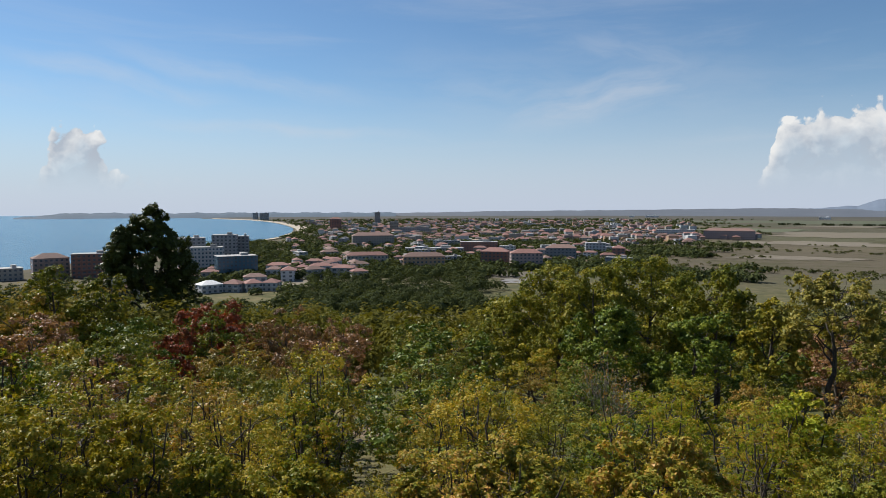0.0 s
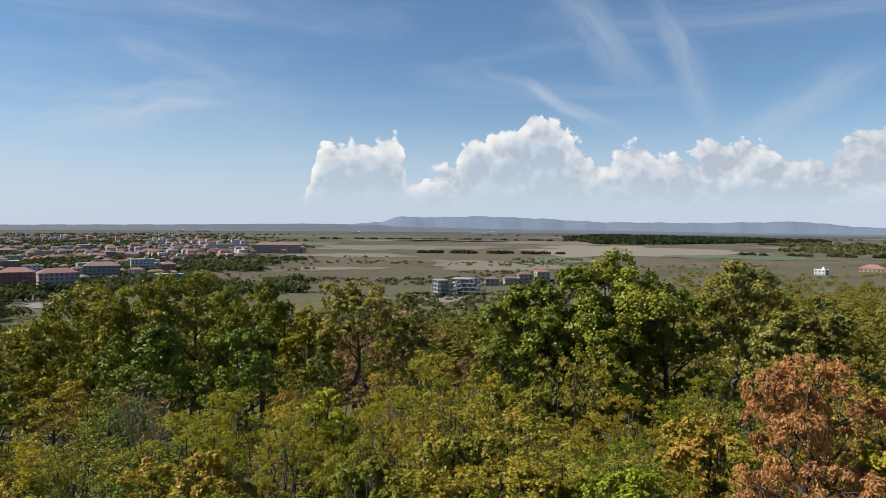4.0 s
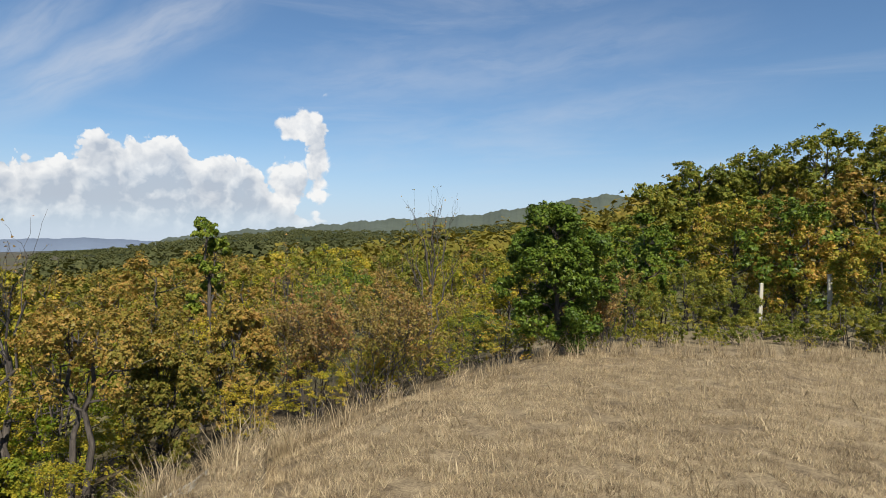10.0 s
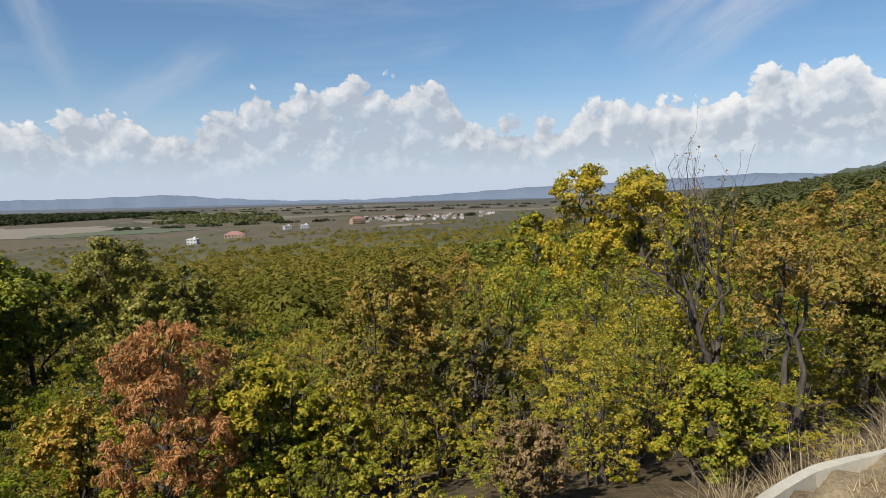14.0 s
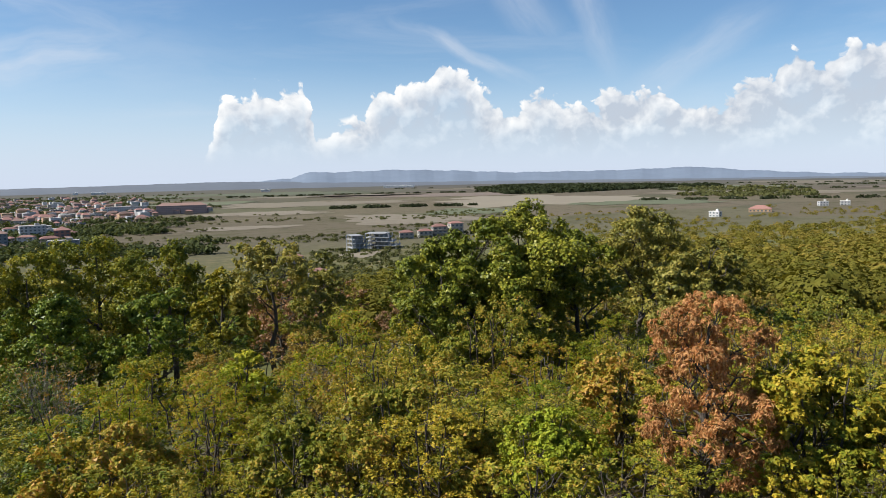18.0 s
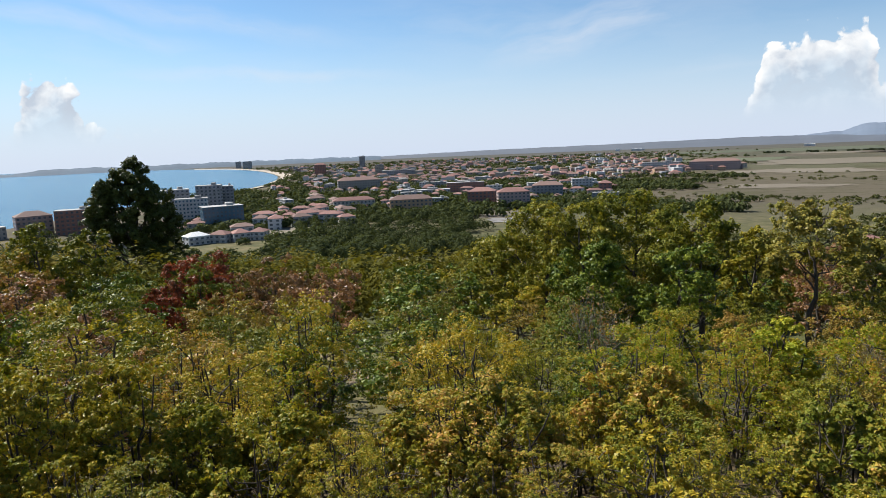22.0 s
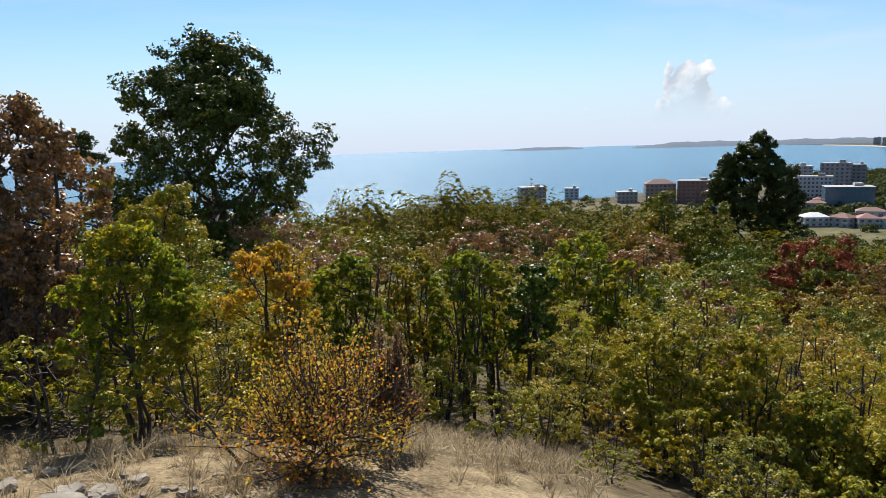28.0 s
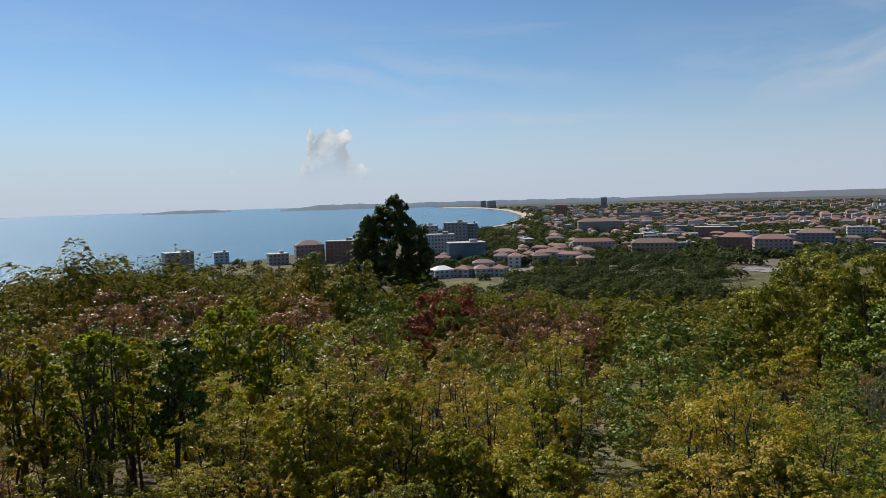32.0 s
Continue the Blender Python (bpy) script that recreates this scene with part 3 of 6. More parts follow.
def lobed_crown(rng, h, w, n_leaf, crown0, lobes, shape, puff):
    """Crown of lobes, each of clumps, each of tufts, each of leaves, with gaps left at every scale."""
    a, c, zc = w / 2, (1 - crown0) * h / 2, (1 + crown0) * h / 2
    lobe, rad = [], []
    low = 1.97 if crown0 < 0.05 else 1.9 if crown0 < 0.15 or shape == "broad" else 1.6
    for i in range(lobes):
        u = 1.0 - low * (i + 0.35) / lobes
        ang = i * 2.4 + rng.normal(0, 0.35)
        q = math.sqrt(max(0.0, 1 - u * u))
        d = np.array([math.cos(ang) * q, math.sin(ang) * q, u])
        r = 0.46 * math.sqrt(a * min(c, a * 1.3)) * rng.uniform(0.75, 1.2) * (9 / lobes) ** 0.33
        top = min(1.0, 0.55 + 0.9 * q) if shape == "flat" else 1.0
        wide = {"cone": 1.0 - 0.45 * max(0.0, u), "oak": 1.0 - 0.3 * max(0.0, u), "broad": 0.72 + 0.28 * (u < 0.25), "vase": 1.0 + 0.3 * min(0.0, u)}.get(shape, 1.0)
        reach = rng.uniform(0.82, 1.06)
        lobe.append([d[0] * max(0.1 * a, a * wide - r * 0.9) * reach, d[1] * max(0.1 * a, a * wide - r * 0.9) * reach * (1.0 if i % 3 else 0.6), zc + u * max(0.1 * c, c - r * 0.85) * (reach if u > 0 else 1.0) * top])
        rad.append(r)
    lobe, rad = np.array(lobe), np.array(rad)
    tufts = max(60, n_leaf / 17)
    k = max(4, int(round(math.sqrt(tufts / lobes))))
    flat = 0.4 if shape == "flat" else 0.85
    out1 = unit(lobe - [0, 0, zc - 0.25 * c])
    d2 = unit(rng.normal(0, 1, (lobes, k, 3)) + 0.7 * out1[:, None] + [0, 0, 0.3])
    cl = lobe[:, None] + d2 * (rad[:, None, None] * rng.uniform(0.55, 1.0, (lobes, k, 1))) * [1, 1, flat]
    rc = rad[:, None] * rng.uniform(0.26, 0.46, (lobes, k)) * puff
    cl, d2, rc = cl.reshape(-1, 3), d2.reshape(-1, 3), rc.ravel()
    own = np.repeat(np.arange(lobes), k)
    d3 = unit(rng.normal(0, 1, (len(cl), k, 3)) + 0.55 * d2[:, None] + [0, 0, 0.25])
    tf = cl[:, None] + d3 * (rc[:, None, None] * rng.uniform(0.45, 1.05, (len(cl), k, 1))) * [1, 1, flat]
    rt = (rc[:, None] * rng.uniform(0.24, 0.5, (len(cl), k))).ravel()
    tf, d3 = tf.reshape(-1, 3), d3.reshape(-1, 3)
    i = rng.choice(len(tf), n_leaf, p=rt ** 1.6 / (rt ** 1.6).sum())
    v = unit(rng.normal(0, 1, (n_leaf, 3)) + 0.3 * d3[i])
    pts = tf[i] + v * (rt[i] * rng.uniform(0.15, 1.0, n_leaf) ** 0.6)[:, None] * [1, 1, 0.8]
    return lobe, rad, cl, rc, own, pts, v * 0.5 + d3[i] * 0.7


def shoot_crown(rng, h, w, n_leaf, crown0, shape, feet, shoots):
    """A bush of upright leafy shoots whose tips lie on its outline; returns the shoots' paths, the leaf places and their outward ways."""
    u = rng.uniform(0, 1, shoots) ** 0.8
    if shape == "vase":
        wide = np.sqrt(np.clip(1 - ((u - 0.52) / 0.56) ** 2, 0.02, 1))
    else:
        wide = np.sqrt(np.clip(1 - u * u, 0.03, 1))
    ang = rng.uniform(0, 2 * math.pi, shoots)
    lump = 0.8 + 0.16 * np.sin(3 * ang + 5 * u + rng.uniform(0, 6)) + 0.1 * np.sin(7 * ang - 9 * u + rng.uniform(0, 6)) + rng.normal(0, 0.12, shoots)
    q = np.sqrt(rng.uniform(0.15, 1, shoots)) * wide * lump * w * 0.64
    z = (crown0 + (1 - crown0) * u) * h * (0.94 + 0.12 * rng.normal(0, 1, shoots).clip(-1.6, 1.3))
    # shoots stand in sprays: minor ones gather round every seventh
    head = np.arange(shoots) - np.arange(shoots) % 7
    ang, q, z = ang[head] + rng.normal(0, 0.4, shoots), q[head] * rng.uniform(0.6, 1.25, shoots), z[head] * rng.uniform(0.72, 1.05, shoots)
    tip = np.stack([np.cos(ang) * q, np.sin(ang) * q, z], -1)
    foot = np.asarray(feet)[rng.integers(0, len(feet), shoots)]
    drop = rng.uniform(0.32, 0.62, (shoots, 1))
    start = foot * [1, 1, 0] + (tip - foot * [1, 1, 0]) * [0.42, 0.42, 1] * (1 - drop) * [1.0, 1.0, 0.9]
    bend = (start + tip) / 2 + np.stack([np.cos(ang), np.sin(ang), -0.3 + 0 * ang], -1) * 0.05 * w
    paths = [np.array([[*s, 0.006], [*b, 0.0045], [*e, 0.002]]) for s, b, e in zip(start, bend, tip)]
    length = np.linalg.norm(tip - start, axis=1)
    i = rng.choice(shoots, n_leaf, p=length / length.sum())
    t = rng.uniform(0.12, 1.02, (n_leaf, 1)) ** 0.8
    pts = start[i] * (1 - t) ** 2 + 2 * bend[i] * t * (1 - t) + tip[i] * t * t
    v = unit(rng.normal(0, 1, (n_leaf, 3)))
    pts = pts + v * np.abs(rng.normal(0, 1, (n_leaf, 1))) * (0.015 + 0.05 * w * (1.25 - t))
    return paths, pts, unit(v + 0.6 * unit(tip[i] - [0, 0, 0.35 * h]))


def tree_meshes(seed, h, w, leaf, n_leaf, size, crown0=0.3, lobes=9, shape="round", stems=1, bark=None, droop=0.0, slim=0.42, puff=1.0, fold=False,
                split=False, style="lobed", shoots=0, loose=0.55, rise=0.25, spread=0.75, thick=1.0):
    """Trunk, crown and limb meshes of a tree h high and w wide. Styles: lobed, shoots, bare."""
    rng = np.random.default_rng(seed)
    r0 = (0.017 * h + 0.012) * thick
    lean = rng.normal(0, 0.03 * h, 2)
    feet = [np.array([rng.normal(0, 0.05 * w * (stems > 1)), rng.normal(0, 0.05 * w * (stems > 1)), -0.25]) for _ in range(stems)]
    trunks, limbs, fine = [], [], []
    if style == "bare":
        for f in feet:
            paths, out = [], unit(np.array([f[0], f[1], 0.0]) + rng.normal(0, 0.02, 3))
            fork(f, unit(out * (0.35 if stems > 1 else 0.08) * w / h + [0, 0, 1.0]), h * 0.42, r0 / math.sqrt(stems), rng, 3, spread, rise, paths)
            trunks.append(paths[0])
            fine += paths[1:]
        k = len(fine)
        top = max(p[:, 2].max() for p in fine)
        broad = 2 * max(np.abs(p[:, :2]).max() for p in fine)
        for p in trunks + fine:
            p[:, 2] *= np.where(p[:, 2] > 0, h / top, 1.0)
            p[:, :2] *= min(2.4, 1.35 * w / broad)
        ends = np.array([p[-1, :3] for p in fine])
        pick = ends[rng.integers(0, k, n_leaf)]
        pts, out = pick + rng.normal(0, 0.03, pick.shape), unit(rng.normal(0, 1, pick.shape))
        limbs, fine = sorted(fine, key=lambda p: -p[0, 3])[:6], sorted(fine, key=lambda p: -p[0, 3])[6:]
    elif style == "shoots":
        for f in feet:
            tip = np.array([f[0] * 3.2 + lean[0], f[1] * 3.2 + lean[1], h * rng.uniform(0.55, 0.8)])
            trunks.append(branch(f, tip, r0 / math.sqrt(stems) * 1.1, 0.004, rng, 7, 0.03))
        fine, pts, out = shoot_crown(rng, h, w, n_leaf, crown0, shape, feet, shoots or int(np.clip(n_leaf / 26, 40, 330)))
    else:
        lobe, rad, cl, rc, own, pts, out = lobed_crown(rng, h, w, n_leaf, crown0, lobes, shape, puff)
        for f in feet:
            tip = np.array([f[0] * 3 + lean[0], f[1] * 3 + lean[1], h * 0.86])
            trunks.append(branch(f, tip, r0 / math.sqrt(stems) * 1.15, r0 * 0.15, rng, 9, 0.012))
        for j, c in enumerate(lobe):
            p = trunks[j % stems]
            k = max(1, int(np.argmin(np.abs(p[:, 2] - max(0.12 * h, c[2] - 0.55 * np.hypot(c[0], c[1]) - 0.08 * h)))))
            b = branch(p[k, :3], c, p[k, 3] * 0.62, r0 * 0.16, rng, 6, 0.07)
            limbs.append(b)
            for q in np.flatnonzero(own == j)[::2 if split else 3]:
                fine.append(branch(b[rng.integers(3, 6), :3], cl[q], r0 * 0.13, 0.004, rng, 4, 0.09))
    tv, tf = np.zeros((0, 3)), np.zeros((0, 4), int)
    pieces = []
    if split:
        pieces = [("trunk" if stems == 1 else "stem", mesh_from("trunk", *tubes([p], 7), bark or BARK, True)) for p in trunks]
        pieces += [("limb", mesh_from("limb", *tubes([p], 5), bark or BARK, True)) for p in limbs]
    for group, sides in (((trunks + limbs, 5),) if not split else ()) + ((fine, 3),):
        if group:
            sv, sf = tubes(group, sides)
            tv, tf = np.vstack([tv, sv]), np.vstack([tf, sf + len(tv)])
    me_t = mesh_from("branchwork" if split else "trunk", tv, tf, bark or BARK, True)
    lv, lf = leaves(pts, out, size, rng, droop, slim, fold, loose)
    return me_t, mesh_from("crown", lv, lf, leaf), pieces


def plant(name, meshes, at, label, category="tree", group="", turn=0.0, scale=(1, 1, 1)):
    root = new(name)
    root.matrix_world = Matrix.LocRotScale(Vector(at), Euler((0, 0, turn)), Vector(scale))
    stem = None
    for kind_, me in meshes[2]:
        if kind_ == "limb":
            part(kind_, me, stem)
        else:
            stem = part(kind_, me, root)
    tagged(part("branchwork" if meshes[2] else "trunk", meshes[0], root), kind="stuff" if meshes[2] else "")
    part("crown", meshes[1], root)
    return tagged(root, label, category, group)


def spot(az, d):
    v = heading(az) * d
    return v.x, v.y, float(ground_z(v.x, v.y))


def tree_at(az, el, d, width, seed, leaf="green", label="leafy green oak tree on the slope", n=6000, size=0.11, name="tree", **kw):
    """A tree of its own whose top stands at that heading, elevation and distance; width in degrees."""
    x, y, z = spot(az, d)
    h = d * math.tan(radians(el)) - z
    w = 2 * d * math.tan(radians(width / 2))
    n, size = int(n * (1.75 if d > 15 else 2.7)), size * (0.76 if d > 15 else 0.6)
    kw["fold"], kw["split"] = d < 7.7, d < 45
    if d > 15:
        n, size = int(n * 1.35), size * 0.84
    return plant(name, tree_meshes(seed, h, w, LEAF[leaf], n, size, **kw), (x, y, z), label, "tree" if name != "shrub" else "shrub")

# ---- trees that stand out ----
GREEN, DARK, YELLOW = "leafy olive-green oak on the hillside", "dark green broadleaf tree with glossy leaves", "yellow-green tree turning for autumn"
BRONZE, REDDISH, GREY = "bronze-brown tree turning for autumn", "dull crimson tree among green ones", "grey-green tree with a light open crown"


def tall(name, leaf, label, rows, **kw):
    """Trees of one kind: heading, elevation of the top, distance, width in degrees, leaves, leaf size, seed."""
    for az, el, d, w, n, size, seed in rows:
        tree_at(az, el, d, w, seed, leaf, label, n, size, name, **kw)


tall("pine_tree", "needle", "tall dark green pine above the leafy wood", [(-23.6, -0.1, 62, 7.2, 24000, 0.4, 1)],
     shape="oak", crown0=0.22, lobes=22, slim=0.22, puff=0.95)
tall("pine_tree", "needle", "distant flat-topped pine beside the oak", [(-76.3, 2.3, 60, 5.5, 4000, 0.5, 16)], shape="flat", crown0=0.5, lobes=6, slim=0.12)
tall("oak_tree", "oak", "large dark oak standing above the shrubs", [(-66.4, 9.0, 30, 18.6, 26000, 0.18, 113)], shape="broad", crown0=0.22, lobes=30, puff=1.1, slim=0.5)
tall("oak_tree", "gold", "golden olive oak on the hillside", [(16.8, -3.9, 33, 10.5, 11000, 0.16, 2), (9.2, -4.7, 34, 9.0, 9000, 0.16, 3), (22.0, -5.0, 30, 6.5, 6000, 0.15, 4),
                                  (25.6, -6.8, 28, 4.5, 4000, 0.15, 17), (5.0, -7.6, 36, 6, 5000, 0.17, 21), (12.8, -5.2, 31, 8, 7000, 0.16, 22),
                                  (-30.2, -4.1, 46, 5, 3500, 0.2, 23), (-26.6, -5.0, 44, 4.5, 3000, 0.2, 24)], crown0=0.18, lobes=9)
tall("tree", "dark", DARK, [(13.5, -8.2, 26, 9, 7000, 0.14, 18), (20.5, -8.4, 24, 7, 5500, 0.14, 19)], crown0=0.05, lobes=8)
tall("tree", "grey", GREY, [(29.8, -4.5, 28, 7.5, 5500, 0.14, 5), (33.5, -6.5, 30, 4.5, 3000, 0.14, 25)], crown0=0.35, lobes=7)
tall("tree", "glossy", "broad bright green tree with glossy leaves", [(50.6, -2.6, 19, 13, 24000, 0.11, 6), (43.4, -5.0, 18, 9.5, 14000, 0.11, 26),
                                                                      (55.0, -3.6, 20, 7.5, 10000, 0.11, 27), (47.0, -3.9, 18, 10, 13000, 0.11, 28)], crown0=0.05, lobes=12)
tall("tree", "grey", GREY, [(60.3, -2.3, 25, 8.4, 10000, 0.13, 7), (65.6, -5.0, 25, 5.2, 5000, 0.13, 29), (63.0, -6.5, 17, 6, 5000, 0.11, 30)], crown0=0.15, lobes=9)
tall("tree", "red", "russet tree with long drooping leaves", [(64.2, -8.7, 7.6, 12.5, 9000, 0.085, 8)], crown0=0.1, droop=1.8, slim=0.17, lobes=14, puff=0.9)
tall("tree", "bronze", BRONZE, [(82.4, -5.1, 10.5, 14.5, 13000, 0.085, 9), (89.0, -8.5, 9.5, 8, 6000, 0.08, 31)], crown0=0.04, lobes=18, stems=3, puff=0.9, slim=0.34)
tall("shrub", "fawn", "low shrub with wilted fawn-brown leaves", [(92.6, -18.0, 6.4, 7.5, 3500, 0.07, 32)], crown0=0.1, stems=3, lobes=13, shape="shrub", droop=1.0, slim=0.25)
tall("oak_tree", "yellow", "yellow-green oak with a knobbly crown", [(98.2, 2.2, 21, 8.4, 12000, 0.105, 10), (103.2, 2.3, 21, 8.6, 12000, 0.105, 11),
                                                                     (94.0, -1.8, 23, 6, 5000, 0.14, 33), (106.5, -1.0, 19, 5.5, 5000, 0.12, 34)], crown0=0.12, lobes=9)
tall("oak_tree", "dark", "small dark oak rising over the thicket", [(120.8, 3.3, 20, 3.4, 3000, 0.11, 35)], crown0=0.35, lobes=7, puff=1.1)
tall("tree", "bronze", "crooked tree with sparse orange-brown leaves and a bare split trunk", [(112.9, -3.2, 8.8, 13, 3800, 0.055, 36)], crown0=0.4, lobes=7, stems=2, style="lobed", thick=1.3)
tall("tree", "dark", "dense dark green round tree behind the grass", [(148.9, 4.4, 12.6, 9.4, 19000, 0.072, 12)], crown0=0.03, lobes=13)
tall("oak_tree", "olive", "dark olive oak on the wooded rise", [(157.0, 6.0, 40, 6, 5000, 0.2, 37), (160.5, 8.0, 42, 7, 6500, 0.2, 38), (164.6, 8.6, 42, 7, 6500, 0.2, 39),
                                                                (168.6, 9.6, 41, 7.5, 7000, 0.2, 40), (173.2, 9.4, 40, 7.5, 7000, 0.2, 41), (177, 9, 40, 8, 5000, 0.2, 42)], crown0=0.1, lobes=9)
tall("tree", "dark", DARK, [(156.2, 3.6, 26, 5.5, 4500, 0.14, 43), (174.5, 5.0, 27, 7, 4500, 0.15, 44)], crown0=0.05)
tall("tree", "bronzegreen", "bronze-green tree below the oaks", [(162.6, 4.4, 27, 6.5, 6000, 0.12, 45), (167.5, 3.2, 26, 6, 5000, 0.12, 46), (172.0, 2.2, 22, 7.5, 6000, 0.1, 47)], crown0=0.1)
tall("shrub", "olive", "dense fine-leaved broom bush by the grass", [(159.5, -0.5, 19, 6, 5500, 0.08, 48), (164.5, -4.0, 17, 6, 5000, 0.07, 49), (170.0, -3.2, 16.5, 6, 5000, 0.07, 50),
                                                                     (175.0, -3.5, 16, 6, 5000, 0.07, 51), (154.6, -1.5, 16, 4, 4000, 0.07, 52), (152.0, -4.5, 15, 4, 2500, 0.06, 101), (157.0, -5.0, 15, 5, 3000, 0.06, 102), (161.8, -5.2, 15.5, 5, 3000, 0.06, 103), (167.2, -4.8, 16, 5, 3000, 0.06, 104), (172.5, -4.6, 16.5, 5, 3000, 0.06, 105), (162.0, -1.8, 19, 5, 3500, 0.07, 106), (173.0, -1.0, 19, 5, 3500, 0.07, 107)], crown0=0.02, lobes=13, shape="shrub", slim=0.2, stems=4)
tall("tree", "wine", "dark wine-brown tree with small leaves", [(-79.0, 4.6, 9.5, 15, 14000, 0.075, 53), (-88.5, 3.6, 9.5, 12, 8000, 0.08, 54), (-79.0, -4.5, 8.5, 8, 4500, 0.075, 55)],
     crown0=0.06, lobes=20, stems=3, puff=0.9)
tall("tree", "yellow", YELLOW, [(-69.8, -1.8, 14, 8, 7000, 0.085, 56), (-74.0, -1.0, 15, 6, 4000, 0.09, 57)], crown0=0.1, lobes=9)
tall("hazel", "hazel", "many-stemmed hazel with green and bronze leaves", [(-71.6, -4.6, 6.4, 9.8, 11000, 0.052, 58), (-46.6, -8.2, 10, 6.5, 6000, 0.07, 60),
                                                                          (-50.5, -8.8, 10.5, 6, 5500, 0.07, 61), (-56.0, -8.0, 9, 7, 7000, 0.062, 63), (-43.6, -9.6, 10.8, 4.5, 4000, 0.07, 62)],
     shape="vase", crown0=0.16, lobes=17, puff=0.95, stems=7, slim=0.3)
tall("hazel", "orange", "many-stemmed hazel with orange and yellow leaves", [(-61.6, -6.6, 7.8, 8.5, 8500, 0.055, 59)],
     shape="vase", crown0=0.14, lobes=17, puff=0.95, stems=6, slim=0.3)
tall("shrub", "amber", "sparse amber autumn bush with bare lower twigs", [(-58.2, -12.6, 4.7, 20, 2900, 0.036, 14)], crown0=0.12, lobes=14, stems=6, style="shoots")
tall("shrub", "wine", "sparse wine-red bush beside the amber one", [(-52.6, -13.6, 5.4, 6.5, 2400, 0.042, 64)], crown0=0.15, lobes=7, stems=4, style="shoots")
tall("tree", "dark", "slim dark green tree between hazels", [(-40.6, -9.6, 10.4, 5.0, 5500, 0.075, 15)], crown0=0.22, lobes=9, stems=3)
tall("hazel", "hazel", "tall green and bronze hazel clump", [(-36.8, -7.6, 14, 8, 7000, 0.09, 65), (-33.2, -9.0, 13, 6, 5000, 0.085, 66)], shape="vase", crown0=0.08, lobes=17, puff=0.95, stems=5)
tall("hazel", "yellow", "yellow-green many-stemmed hazel bush", [(-30.6, -14.8, 8.2, 8, 8000, 0.062, 67), (-24.6, -14.6, 8.6, 8.5, 8000, 0.062, 68), (-19.0, -18.5, 8.4, 8, 6500, 0.062, 69)],
     shape="vase", crown0=0.04, lobes=17, puff=0.95, stems=5, slim=0.32)
tall("tree", "wine", "brown-purple tree in the wood", [(-26.5, -10.6, 22, 7.0, 6000, 0.11, 70), (-33.5, -10.8, 26, 4, 2500, 0.12, 71)], crown0=0.1)
tall("tree", "crimson", REDDISH, [(-18.8, -7.6, 36, 6.8, 5500, 0.17, 72), (-22.0, -9.6, 32, 5.0, 3200, 0.16, 73)], crown0=0.1)
tall("shrub", "lemon", "bright yellow bush in the wood", [(-16.2, -11.4, 31, 3.4, 1800, 0.14, 74)], crown0=0.05)
tall("tree", "grey", "thin greyish tree losing its leaves", [(-2.0, -10.0, 32, 6.5, 2600, 0.13, 75), (-9.5, -11.0, 36, 4.5, 1500, 0.14, 76), (1.5, -11.0, 30, 4, 1500, 0.13, 77)], crown0=0.2)
tall("shrub", "lime", "bright green leafy shrub", [(27.2, -13.6, 14, 6.2, 5000, 0.1, 78), (52.0, -18.5, 7.5, 9, 6500, 0.06, 79)], crown0=0.03, lobes=13, shape="shrub", stems=4)
tall("shrub", "bronzegreen", "round bronze-green shrub below the hilltop", [(17.0, -17.6, 9, 12, 9000, 0.07, 80), (40.5, -17.0, 8.4, 16, 11000, 0.066, 81), (31.0, -19.0, 8.2, 9, 6500, 0.062, 82),
                                                                            (5.5, -19.5, 8.4, 12, 8500, 0.066, 83), (-3.0, -21.5, 7.8, 9, 6500, 0.062, 84), (58.0, -14.0, 11, 9, 6000, 0.08, 85)],
     crown0=0.02, lobes=13, shape="shrub", stems=4)
tall("shrub", "yellow", "yellow-green shrub on the slope", [(72.0, -12.5, 7.8, 10, 7500, 0.066, 86), (107.0, -13.0, 7.0, 10, 6500, 0.06, 87), (-12.5, -20.0, 8.2, 10, 7500, 0.062, 88),
                                                            (76.5, -15.5, 8.0, 8, 5500, 0.062, 91)], crown0=0.03, lobes=13, shape="shrub", stems=4)
tall("shrub", "bronze", "bronze-brown shrub below the mound", [(118.5, -5.5, 9.5, 8, 6500, 0.062, 89), (123.5, -3.6, 11, 7, 6000, 0.066, 90)], crown0=0.03, lobes=13, shape="shrub", stems=4)
tall("shrub", "thorn", "twiggy brown shrub almost bare of leaves", [(134.0, 0.4, 11.5, 12, 3600, 0.06, 92), (129.0, -1.5, 11.5, 7, 2600, 0.06, 93), (152.5, 0.0, 13.5, 5, 1500, 0.06, 94)],
     style="bare", rise=0.3, spread=0.6, thick=0.7, crown0=0.1, lobes=14, stems=7)
tall("dead_tree", "thorn", "bare dead tree with upright grey twigs", [(108.9, 6.0, 11.0, 14.5, 120, 0.06, 95), (127.0, 1.4, 16, 4, 200, 0.08, 97)],
     style="bare", rise=0.16, spread=0.95, crown0=0.3, lobes=12, stems=2)
tall("dead_tree", "thorn", "thin dead sapling of upright bare twigs", [(138.9, 5.8, 14.0, 4.0, 40, 0.06, 96)], style="bare", rise=0.4, spread=0.5, thick=0.8, crown0=0.55, lobes=6, stems=1)
